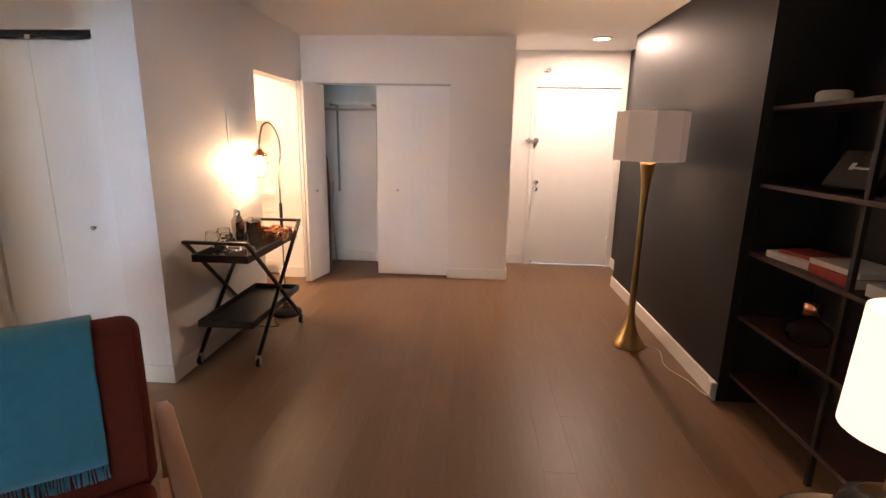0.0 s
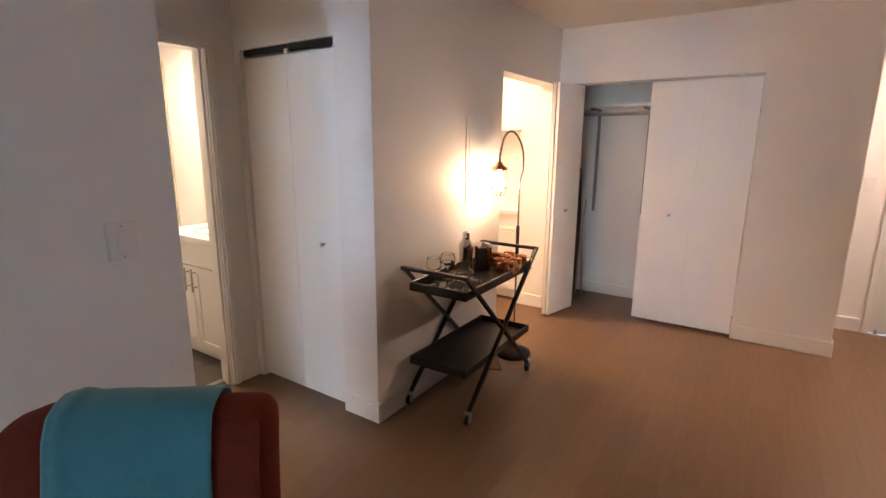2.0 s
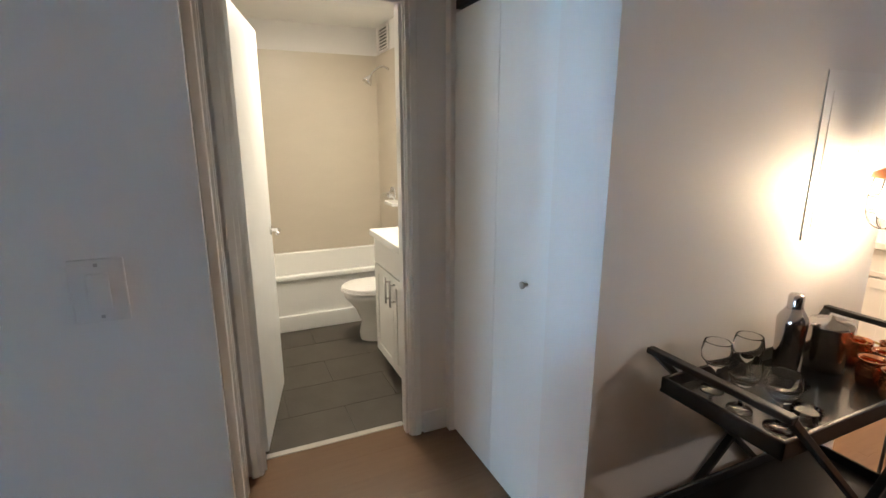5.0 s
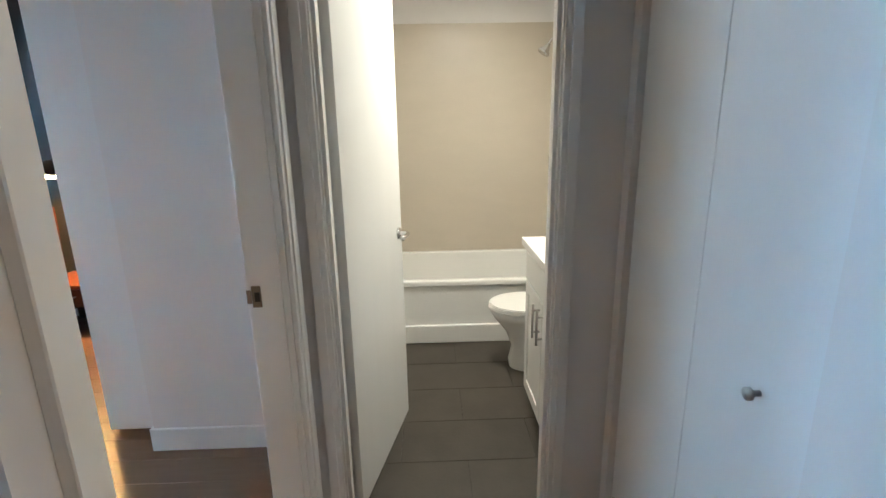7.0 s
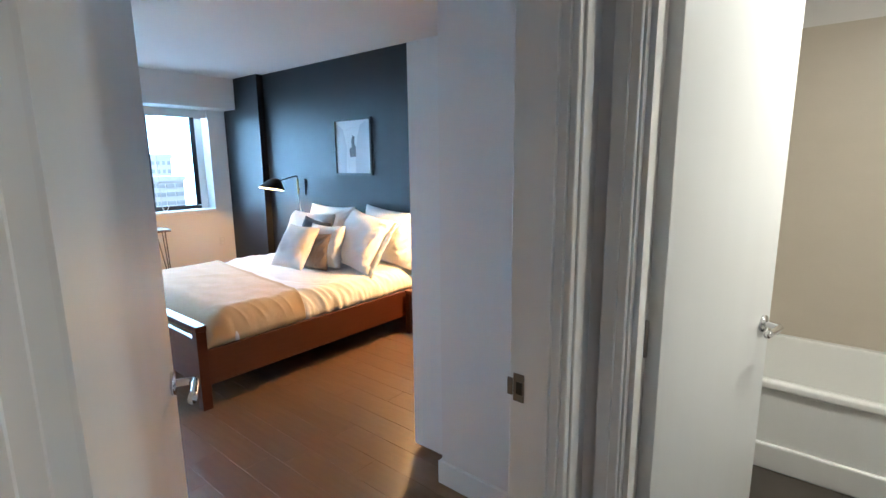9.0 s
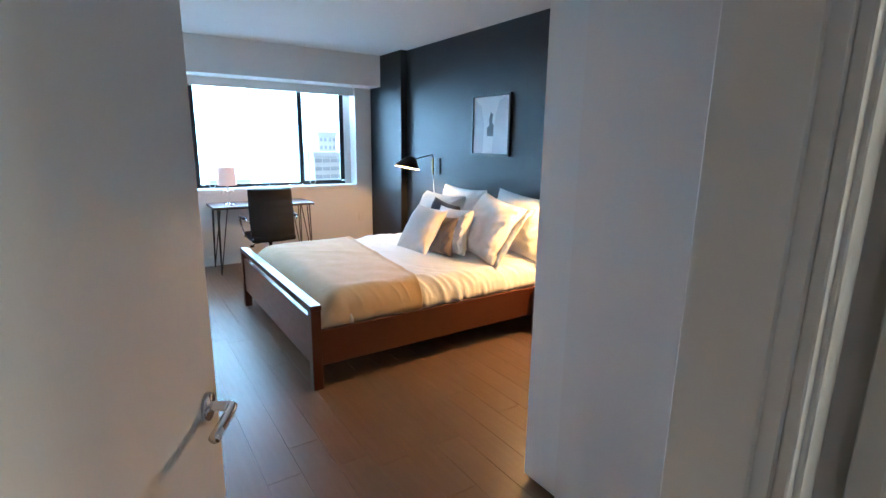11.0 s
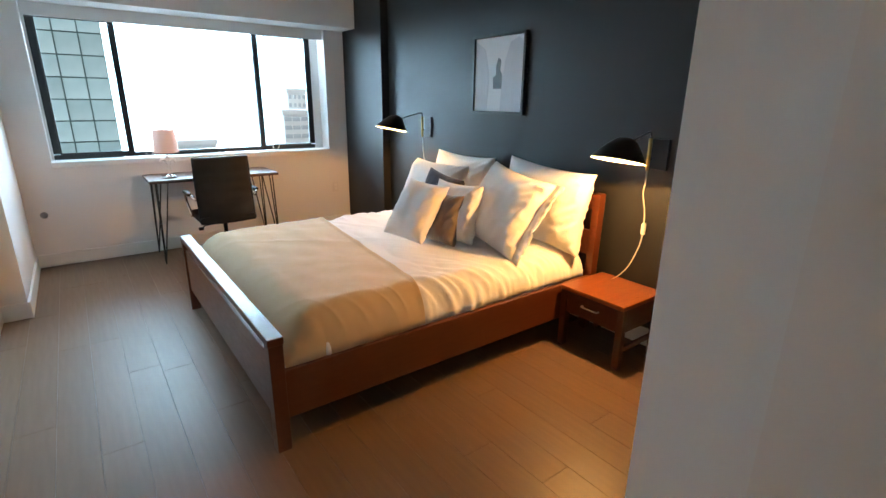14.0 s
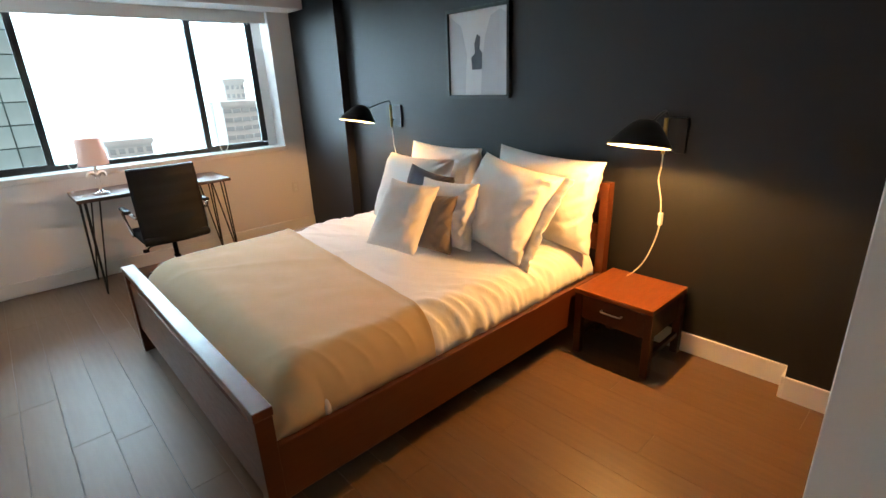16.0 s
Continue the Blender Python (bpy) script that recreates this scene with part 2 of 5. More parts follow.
def tube(bm, pts, r, n=8, cyclic=False):
    pts = [Vector(p) for p in pts]
    rings = []
    up = Vector((0.0123, 0.0311, 1)).normalized()
    for k, p in enumerate(pts):
        if cyclic:
            d = pts[(k + 1) % len(pts)] - pts[k - 1]
        else:
            d = pts[min(k + 1, len(pts) - 1)] - pts[max(k - 1, 0)]
        d.normalize()
        u = up - d * up.dot(d)
        if u.length < 0.05:
            u = Vector((1, 0, 0)) - d * d.x
        u.normalize()
        v = d.cross(u)
        rings.append([bm.verts.new(p + r * (math.cos(2 * math.pi * i / n) * u + math.sin(2 * math.pi * i / n) * v)) for i in range(n)])
    last = len(rings) if cyclic else len(rings) - 1
    for k in range(last):
        a, b = rings[k], rings[(k + 1) % len(rings)]
        for i in range(n):
            f = bm.faces.new((a[i], a[(i + 1) % n], b[(i + 1) % n], b[i]))
            f.smooth = True
    if not cyclic:
        bm.faces.new(list(reversed(rings[0])))
        bm.faces.new(rings[-1])


def smoothcurve(ctrl, steps=8):
    """A Catmull-Rom curve through the control points."""
    c = [Vector(p) for p in ctrl]
    c = [2 * c[0] - c[1]] + c + [2 * c[-1] - c[-2]]
    out = []
    for k in range(1, len(c) - 2):
        for s in range(steps):
            t = s / steps
            p0, p1, p2, p3 = c[k - 1], c[k], c[k + 1], c[k + 2]
            out.append(0.5 * (2 * p1 + (p2 - p0) * t + (2 * p0 - 5 * p1 + 4 * p2 - p3) * t * t + (3 * p1 - p0 - 3 * p2 + p3) * t ** 3))
    out.append(c[-2])
    return out


def mesh_ob(name, bm, material, smooth=False):
    me = bpy.data.meshes.new(name)
    bmesh.ops.recalc_face_normals(bm, faces=bm.faces[:])
    if smooth:
        for f in bm.faces:
            f.smooth = True
    bm.to_mesh(me)
    bm.free()
    me.materials.append(material)
    return new(name, me)


def part(name, bm, material, parent, label="", smooth=False):
    o = mesh_ob(name, bm, material, smooth)
    o.parent = parent
    if label:
        o["label"] = label
    return o


def struct(name, bm, material, label, category):
    return tagged(mesh_ob(name, bm, material), label, category, kind="structure")


def thing(name, loc, label, category, group="", rz=0):
    e = new(name)
    e.empty_display_size = 0.1
    e.matrix_basis = pose(*loc, 0, 0, rz)
    return tagged(e, label, category, group)


def B(*boxes, bev=0.0):
    bm = bmesh.new()
    for b in boxes:
        box(bm, *b, bev=bev)
    return bm


# ---- structure ----
H, HB, HT = 2.50, 2.535, 2.40
DH = 2.03
struct("wall_living_west", B((-1.75, -1.595, -7.2, 1.755, 0, 2.6), (-1.70, -1.595, 1.755, 1.862, 0, 2.6)), M_WALL, "plain white painted partition wall beside the armchair", "wall")
struct("wall_bedroom_door", B((-2.52, -1.70, 1.755, 1.862, DH + 0.02, 2.6), (-3.22, -2.52, 1.755, 1.862, 0, 2.6)), M_WALL, "white wall with the bedroom doorway", "wall")
struct("wall_bathroom_door", B((-2.76, -2.65, 1.862, 1.935, 0, 2.6), (-2.76, -2.65, 1.935, 2.665, DH + 0.01, 2.6), (-2.76, -2.65, 2.665, 3.26, 0, 2.6)), M_WALL, "white wall with the bathroom doorway", "wall")
struct("wall_linen_closet", B((-2.65, -2.60, 2.85, 2.95, 0, 2.6), (-2.60, -1.84, 2.85, 2.95, 2.045, 2.6), (-1.84, -1.595, 2.85, 2.95, 0, 2.6)), M_WALL, "white wall round the linen closet", "wall")
struct("wall_lamp_side", B((-1.75, -1.595, 2.95, 4.25, 0, 2.6), (-1.75, -1.595, 4.25, 5.20, DH, 2.6), (-1.75, -1.595, 5.20, 5.47, 0, 2.6)), M_WALL, "white wall beside the bar cart with the kitchen opening", "wall")
struct("wall_coat_closet", B((-1.595, -1.56, 5.37, 5.47, 0, 2.6), (-1.56, -0.05, 5.37, 5.47, 2.045, 2.6), (-0.05, 0.59, 5.37, 5.47, 0, 2.6), (0.49, 0.59, 5.47, 6.14, 0, 2.6)), M_WALL, "white wall round the coat closet", "wall")
struct("wall_entry", B((0.49, 0.90, 6.14, 6.26, 0, 2.6), (0.90, 1.86, 6.14, 6.26, 2.10, 2.6), (1.86, 2.3, 6.14, 6.26, 0, 2.6)), M_WALL, "white wall round the entry door", "wall")
struct("wall_dark_accent", B((1.72, 2.3, 2.96, 5.27, 0, 2.6), (1.93, 2.3, 5.27, 6.14, 0, 2.6)), M_DARKWALL, "charcoal painted accent wall beside the entry", "wall")
struct("wall_living_east", B((2.16, 2.3, -7.2, 2.96, 0, 2.6)), M_NAVY, "very dark navy wall behind the shelving unit", "wall")
# Invented wall behind the camera; its opening lets daylight in.
struct("wall_living_south", B((-1.595, 0.7, -7.36, -7.2, 0, 2.6), (2.0, 2.16, -7.36, -7.2, 0, 2.6), (0.7, 2.0, -7.36, -7.2, 0, 0.8), (0.7, 2.0, -7.36, -7.2, 2.2, 2.6)), M_WALL, "unseen white end wall of the living room with a daylight opening", "wall")
struct("wall_closet_inside", B((-1.75, 0.49, 6.0, 6.1, 0, 2.6), (-1.85, -1.75, 5.92, 6.1, 0, 2.6)), M_WALL, "white back wall inside the coat closet", "wall")
struct("wall_linen_inside", B((-2.65, -1.75, 3.36, 3.46, 0, 2.6)), M_WALL, "white back wall of the linen closet", "wall")
struct("wall_kitchen", B((-1.87, -1.75, 5.20, 5.92, 0, 2.6), (-4.3, -1.87, 5.86, 5.98, 0, 2.6), (-4.3, -1.75, 3.46, 3.56, 0, 2.6), (-4.4, -4.3, 3.46, 5.98, 0, 2.6)), M_WALL, "bright white kitchen wall", "wall")
struct("wall_bathroom", B((-5.15, -2.76, 3.26, 3.36, 0, 2.6), (-5.15, -5.04, 1.80, 3.26, 0, 2.6), (-5.04, -3.22, 1.755, 1.80, 0, 2.6), (-3.22, -2.76, 1.862, 1.885, 0, 2.6)), M_WALL, "white painted bathroom wall", "wall")
struct("wall_bedroom_closet", B((-3.34, -3.22, 0.955, 1.755, 0, 2.6), (-4.75, -3.34, 0.955, 1.055, 2.045, 2.6), (-4.89, -4.75, 0.955, 1.055, 0, 2.6)), M_WALL, "white wall round the bedroom closet", "wall")
struct("wall_bedroom_west", B((-5.15, -5.0, -4.14, 1.755, 0, 2.6), (-5.0, -4.915, -4.14, -3.30, 0, 2.6), (-5.0, -4.89, 0.36, 1.755, 0, 2.6)), M_DARKWALL, "charcoal painted headboard wall with a shallow pilaster", "wall")
struct("wall_bedroom_window", B((-5.15, -4.69, -4.46, -4.14, 0, 2.6), (-2.16, -1.75, -4.46, -4.14, 0, 2.6), (-4.69, -2.16, -4.46, -4.14, 0, 0.87), (-4.69, -2.16, -4.46, -4.14, 2.16, 2.6)), M_WALL, "white wall round the wide bedroom window", "wall")
struct("wall_bedroom_bump", B((-1.91, -1.75, -4.14, -2.91, 0, 2.6)), M_WALL, "white boxed-out column in the bedroom corner", "wall")
struct("soffit", B((-4.915, -1.91, -4.14, -3.84, 2.16, 2.535), bev=0.003), M_WALL, "white boxed soffit above the bedroom window", "soffit")
struct("ceiling_living", B((-1.75, 2.3, -7.36, 6.26, H, H + 0.1)), M_CEIL, "white painted living room ceiling", "ceiling")
struct("ceiling_vestibule", B((-2.76, -1.75, 1.80, 3.40, H, H + 0.1)), M_CEIL, "white painted vestibule ceiling", "ceiling")
struct("ceiling_kitchen", B((-4.4, -1.75, 3.46, 6.1, 2.46, 2.56)), M_CEIL, "white painted kitchen ceiling", "ceiling")
struct("ceiling_bedroom", B((-5.15, -1.75, -4.46, 1.80, HB, HB + 0.1)), M_CEIL, "white painted bedroom ceiling", "ceiling")
struct("ceiling_bathroom", B((-5.15, -2.76, 1.80, 3.36, HT, HT + 0.1)), M_CEIL, "white painted bathroom ceiling", "ceiling")
struct("wall_tile_surround", B((-5.04, -5.028, 1.812, 3.248, 0.3, 2.17), (-5.04, -4.22, 3.248, 3.26, 0.3, 2.17), (-5.04, -4.22, 1.80, 1.812, 0.3, 2.17)), M_WTILE, "beige tile surround of the bathtub", "wall")


# ---- baseboards ----
def baseboard(*runs):
    bm = bmesh.new()
    for (x0, x1, y0, y1) in runs:
        box(bm, x0, x1, y0, y1, 0.0, 0.115, bev=0.003, seg=1)
    return struct("baseboard", bm, M_TRIM, "white painted baseboard", "baseboard")


T = 0.015
baseboard((-1.595, -1.595 + T, -7.2, 1.862))
baseboard((-1.84, -1.595 + T, 2.85 - T, 2.85), (-1.595, -1.595 + T, 2.85, 4.25))
baseboard((-2.65, -2.65 + T, 2.72, 2.85))
baseboard((-1.87, -1.595, 5.20 - T, 5.20))
baseboard((-0.05, 0.59 + T, 5.37 - T, 5.37), (0.59, 0.59 + T, 5.37, 6.14))
baseboard((0.59 + T, 0.84, 6.14 - T, 6.14))
baseboard((1.72 - T, 1.72, 2.96, 5.27 + T), (1.72, 1.93, 5.27, 5.27 + T), (1.93 - T, 1.93, 5.27 + T, 6.14))
baseboard((-3.22, -3.22 + T, 0.955 - T, 1.755), (-3.34, -3.22, 0.955 - T, 0.955), (-3.22 + T, -2.58, 1.755 - T, 1.755))
baseboard((-5.0, -5.0 + T, -3.30, 0.36 - T), (-5.0, -4.89 + T, 0.36 - T, 0.36), (-4.89, -4.89 + T, 0.36, 0.955))
baseboard((-4.915, -1.91, -4.14, -4.14 + T))
baseboard((-1.91 - T, -1.91, -4.14 + T, -2.91), (-1.91 - T, -1.75, -2.91, -2.91 + T), (-1.75 - T, -1.75, -2.91 + T, 1.73))
baseboard((-1.56, -0.05, 6.0 - T, 6.0))


# ---- door casings and jambs ----
def casing_y(name, x0, x1, yface, out, top, w=0.058):
    """Casing round an opening in a wall that faces along y."""
    bm = bmesh.new()
    for d, a in ((0.014, 0.0), (0.020, 0.018)):
        lo, hi = sorted((yface, yface + out * d))
        box(bm, x0 - w, x0 - a, lo, hi, 0, top + a, 0.002, 1)
        box(bm, x1 + a, x1 + w, lo, hi, 0, top + a, 0.002, 1)
        box(bm, x0 - w, x1 + w, lo, hi, top + a, top + w, 0.002, 1)
    return struct(name, bm, M_TRIM, "white enamelled door casing", "door trim")


def casing_x(name, y0, y1, xface, out, top, w=0.050):
    bm = bmesh.new()
    for d, a in ((0.014, 0.0), (0.020, 0.018)):
        lo, hi = sorted((xface, xface + out * d))
        box(bm, lo, hi, y0 - w, y0 - a, 0, top + a, 0.002, 1)
        box(bm, lo, hi, y1 + a, y1 + w, 0, top + a, 0.002, 1)
        box(bm, lo, hi, y0 - w, y1 + w, top + a, top + w, 0.002, 1)
    return struct(name, bm, M_TRIM, "white enamelled door casing", "door trim")


casing_y("door_casing_bedroom", -2.515, -1.705, 1.862, 1, DH)
casing_y("door_casing_bedroom_inside", -2.515, -1.705, 1.755, -1, DH)
casing_x("door_casing_bathroom", 1.945, 2.655, -2.65, 1, DH)
bm = B((-2.52, -2.505, 1.755, 1.862, 0, DH), (-1.715, -1.70, 1.755, 1.862, 0, DH), (-2.505, -1.715, 1.755, 1.862, DH - 0.005, DH + 0.02), (-2.505, -2.493, 1.81, 1.845, 0, DH - 0.005), (-1.727, -1.715, 1.81, 1.845, 0, DH - 0.005), (-2.493, -1.727, 1.81, 1.845, DH - 0.017, DH - 0.005))
struct("door_jamb_bedroom", bm, M_TRIM, "white door jamb with stop", "door frame")
bm = B((-2.76, -2.65, 1.935, 1.95, 0, DH), (-2.76, -2.65, 2.65, 2.665, 0, DH), (-2.76, -2.65, 1.95, 2.65, DH - 0.005, DH + 0.01), (-2.71, -2.67, 1.95, 1.962, 0, DH - 0.005), (-2.71, -2.67, 2.638, 2.65, 0, DH - 0.005))
struct("door_jamb_bathroom", bm, M_TRIM, "white door jamb with stop", "door frame")
struct("threshold", B((-2.78, -2.745, 1.95, 2.65, -0.002, 0.005), bev=0.002), M_STEEL, "thin metal threshold strip at the bathroom door", "threshold")


# ---- doors ----
def lever(parent, x, z, side, yoff):
    """A lever handle on the face of a leaf whose plane is y = yoff in its own space."""
    bm = bmesh.new()
    q = Euler((radians(90), 0, 0)).to_quaternion()
    lathe(bm, [(0.0, 0), (0.027, 0), (0.027, 0.008), (0.0, 0.010)], (x, yoff + (0.010 if side > 0 else 0), z), 20, q=q)
    tube(bm, smoothcurve([(x, yoff, z), (x, yoff + side * 0.035, z), (x - 0.012, yoff + side * 0.05, z), (x - 0.11, yoff + side * 0.05, z)], 4), 0.010, 8)
    return part("handle", bm, M_CHROME, parent, "brushed chrome lever handle", True)


def hinged_door(name, hinge, angle, width, label):
    d = thing(name, (*hinge, 0.0), label, "door", rz=angle)
    leaf = part("leaf", B((0.002, width, -0.018, 0.018, 0.012, DH - 0.01), bev=0.002), M_DOOR, d)
    lever(leaf, width - 0.06, 0.975, 1, 0.018)
    lever(leaf, width - 0.06, 0.975, -1, -0.018)
    part("latch_plate", B((width - 0.001, width + 0.0015, -0.012, 0.012, 0.94, 1.0)), M_STEEL, d)
    for z in (0.2, 1.02, 1.82):
        bm = bmesh.new()
        lathe(bm, [(0.0, 0), (0.007, 0), (0.007, 0.09), (0.0, 0.09)], (0.0, 0.02, z), 10)
        part("hinge", bm, M_STEEL, d)
    return d


hinged_door("bedroom_door", (-1.715, 1.735), 180 + 63.0, 0.788, "white flush bedroom door standing half open")
hinged_door("bathroom_door", (-2.79, 1.962), 180 - 12.5, 0.69, "white flush bathroom door swung open inwards")
st = thing("strike_plate", (-2.505, 1.772, 1.0), "steel strike plate set in the white door jamb", "strike plate")
part("plate", B((0, 0.003, -0.014, 0.012, -0.032, 0.032), bev=0.001), M_BRONZE, st)
part("lip", B((0.001, 0.0045, -0.028, -0.015, -0.02, 0.02), bev=0.001), M_BRONZE, st)
# No hole is cut; a black patch imitates its dark inside.
part("latch_hole_shade", B((0.003, 0.0045, -0.006, 0.009, -0.014, 0.014)), M_BLACKPAINT, st)


def bifold_leaf(parent, a, b, z0, z1, knob=None, side=-1):
    """A narrow flush leaf from a to b in plan."""
    a, b = Vector((*a, 0)), Vector((*b, 0))
    d = (b - a).normalized()
    n = Vector((-d.y, d.x, 0))
    bm = bmesh.new()
    box(bm, 0.0005, (b - a).length - 0.0005, -0.014, 0.014, z0, z1, 0.002, 1)
    m = Matrix.Translation(a) @ Matrix.Rotation(math.atan2(d.y, d.x), 4, 'Z')
    bm.transform(m)
    leaf = part("leaf", bm, M_DOOR, parent)
    if knob:
        bm = bmesh.new()
        q = Euler((radians(90 if side < 0 else -90), 0, 0)).to_quaternion()
        lathe(bm, [(0.0, 0), (0.006, 0.0), (0.006, 0.016), (0.013, 0.018), (0.013, 0.026), (0.0, 0.028)], (knob[0], side * 0.014, knob[1]), 14, q=q)
        bm.transform(m)
        part("knob", bm, M_STEEL, leaf, "small round metal knob", True)
    return leaf


lc = thing("linen_closet_door", (0, 0, 0), "closed white bifold door of the linen closet", "closet door")
bifold_leaf(lc, (-2.597, 2.885), (-2.222, 2.885), 0.02, 1.995)
bifold_leaf(lc, (-2.2215, 2.885), (-1.845, 2.885), 0.02, 1.995, (0.235, 0.965))
part("track", B((-2.60, -1.84, 2.875, 2.90, 2.012, 2.045)), M_BLACKPAINT, lc, "dark metal track")
part("pivot", B((-2.235, -2.205, 2.868, 2.878, 1.997, 2.02)), M_PLASTIC, lc)
cc = thing("coat_closet_door", (0, 0, 0), "white bifold coat closet doors, one pair folded open", "closet door")
bifold_leaf(cc, (-0.82, 5.405), (-0.437, 5.405), 0.02, 2.02, (0.225, 0.955))
bifold_leaf(cc, (-0.4365, 5.405), (-0.055, 5.405), 0.02, 2.02)
bifold_leaf(cc, (-1.545, 5.365), (-1.492, 4.985), 0.02, 2.02)
bifold_leaf(cc, (-1.462, 4.99), (-1.372, 5.36), 0.02, 2.02, (0.16, 0.955))
part("track", B((-1.56, -0.05, 5.395, 5.42, 2.028, 2.045)), M_STEEL, cc, "metal track")
bc = thing("bedroom_closet_door", (0, 0, 0), "white bifold bedroom closet door folded open", "closet door")
bifold_leaf(bc, (-3.368, 1.015), (-3.366, 0.657), 0.025, 2.02)
bifold_leaf(bc, (-3.40, 0.66), (-3.45, 1.015), 0.025, 2.02)
part("track", B((-4.75, -3.34, 0.995, 1.02, 2.028, 2.045)), M_STEEL, bc, "metal track")

# coat closet fittings
sh = thing("closet_shelf", (0, 0, 0), "white closet shelf with a metal hanging rail beneath", "shelf")
part("board", B((-1.74, 0.48, 5.60, 6.0, 1.86, 1.88), bev=0.002), M_TRIM, sh)
bm = bmesh.new()
tube(bm, [(-1.74, 5.72, 1.80), (0.48, 5.72, 1.80)], 0.016, 12)
part("rail", bm, M_STEEL, sh, "metal hanging rail", True)
for x in (-1.40, -0.93):
    part("bracket", B((x - 0.012, x + 0.012, 5.97, 5.995, 0.86, 1.86), (x - 0.012, x + 0.012, 5.72, 5.98, 1.835, 1.86)), M_GREYPL, sh)
ib = thing("ironing_board", (-1.47, 5.70, 0), "dark folded ironing board leaning in the coat closet", "ironing board")
bm = bmesh.new()
prof = [(0.0, 0.06), (0.17, 0.10), (0.17, 0.75), (0.12, 1.05), (0.05, 1.25), (0.0, 1.30)]
vs = [bm.verts.new((-0.03, y, z)) for y, z in prof] + [bm.verts.new((-0.03, -y, z)) for y, z in prof[-2:0:-1]]
f = bm.faces.new(vs)
r = bmesh.ops.extrude_face_region(bm, geom=[f])
bmesh.ops.translate(bm, verts=[v for v in r["geom"] if isinstance(v, bmesh.types.BMVert)], vec=(0.04, 0, 0))
bm.transform(Matrix.Rotation(radians(8), 4, 'Z'))
part("board", bm, mat("dark_brown_cover", (0.055, 0.036, 0.028), 0.85, vary=0.15, scale=8, bump=0.1, bscale=200), ib)
bm = bmesh.new()
tube(bm, [(0.06, 0.10, 0.011), (0.05, 0.02, 0.6), (0.06, -0.06, 1.0)], 0.010)
tube(bm, [(0.06, -0.12, 0.011), (0.05, 0.0, 0.6), (0.06, 0.06, 1.0)], 0.010)
part("leg", bm, M_STEEL, ib)

# entry door
ed = tagged(mesh_ob("door_1", B((0.905, 1.855, 6.150, 6.19, 0.008, 2.095), bev=0.002), M_DOOR), "white flush entry door, closed", "door", kind="structure")
part("door_frame", B((0.86, 0.90, 6.12, 6.139, 0, 2.10), (1.86, 1.90, 6.12, 6.139, 0, 2.10), (0.86, 1.90, 6.12, 6.139, 2.10, 2.14), bev=0.002), M_TRIM, ed)
q90 = Euler((radians(90), 0, 0)).to_quaternion()
bm = bmesh.new()
lathe(bm, [(0, 0), (0.032, 0), (0.032, 0.008), (0.012, 0.012), (0.012, 0.035), (0.027, 0.045), (0.027, 0.062), (0, 0.068)], (0.955, 6.150, 0.93), 20, q=q90)
part("door_knob", bm, M_CHROME, ed, "chrome door knob", True)
bm = bmesh.new()
lathe(bm, [(0, 0), (0.030, 0), (0.030, 0.012), (0, 0.014)], (0.955, 6.150, 1.01), 20, q=q90)
box(bm, 0.949, 0.961, 6.122, 6.14, 0.99, 1.03, 0.002, 1)
part("deadbolt", bm, M_CHROME, ed, "chrome deadbolt")
bm = bmesh.new()
lathe(bm, [(0, 0), (0.009, 0), (0.009, 0.004), (0, 0.004)], (1.36, 6.150, 1.50), 12, q=q90)
part("peephole", bm, M_STEEL, ed)
part("door_latch", B((0.80, 0.90, 6.10, 6.12, 1.49, 1.51), (0.90, 0.955, 6.10, 6.15, 1.48, 1.53), (0.83, 0.86, 6.10, 6.14, 1.47, 1.53), bev=0.003), M_STEEL, ed, "steel swing-bar door latch")
for z in (0.25, 1.05, 1.85):
    part("hinge", B((1.845, 1.868, 6.125, 6.15, z, z + 0.11), bev=0.003), M_TRIM, ed)
part("door_stop", B((0.935, 0.955, 6.10, 6.15, 0.01, 0.05), bev=0.004), M_STEEL, ed)

# ---- window of the bedroom ----
wf = struct("window_1", B((-4.60, -2.18, -4.38, -4.33, 0.905, 0.945), (-4.60, -2.18, -4.38, -4.33, 2.09, 2.14), (-2.23, -2.18, -4.38, -4.33, 0.955, 2.09), (-4.60, -4.55, -4.38, -4.33, 0.955, 2.09), (-2.795, -2.755, -4.385, -4.325, 0.945, 2.09), (-4.025, -3.982, -4.385, -4.325, 0.945, 2.09), bev=0.003), M_BLACKPAINT, "wide black aluminium window in three lights", "window")
for x0, x1 in ((-2.76, -2.22), (-3.98, -2.79), (-4.56, -4.02)):
    p = part("pane", B((x0, x1, -4.36, -4.354, 0.94, 2.10)), M_WINGLASS, wf)
    p.visible_shadow = False
part("sash_frame", B((-2.242, -2.23, -4.35, -4.322, 0.945, 2.09), (-2.755, -2.743, -4.35, -4.322, 0.945, 2.09), (-2.743, -2.242, -4.35, -4.322, 0.945, 0.960), (-2.743, -2.242, -4.35, -4.322, 2.07, 2.09), bev=0.002), M_BLACKPAINT, wf)
part("sash_frame", B((-4.55, -4.538, -4.35, -4.322, 0.945, 2.09), (-4.037, -4.025, -4.35, -4.322, 0.945, 2.09), (-4.538, -4.037, -4.35, -4.322, 0.945, 0.960), (-4.538, -4.037, -4.35, -4.322, 2.07, 2.09), bev=0.002), M_BLACKPAINT, wf)
part("window_sill", B((-4.70, -2.15, -4.33, -4.125, 0.855, 0.905), bev=0.006), M_TRIM, wf, "white painted sill")
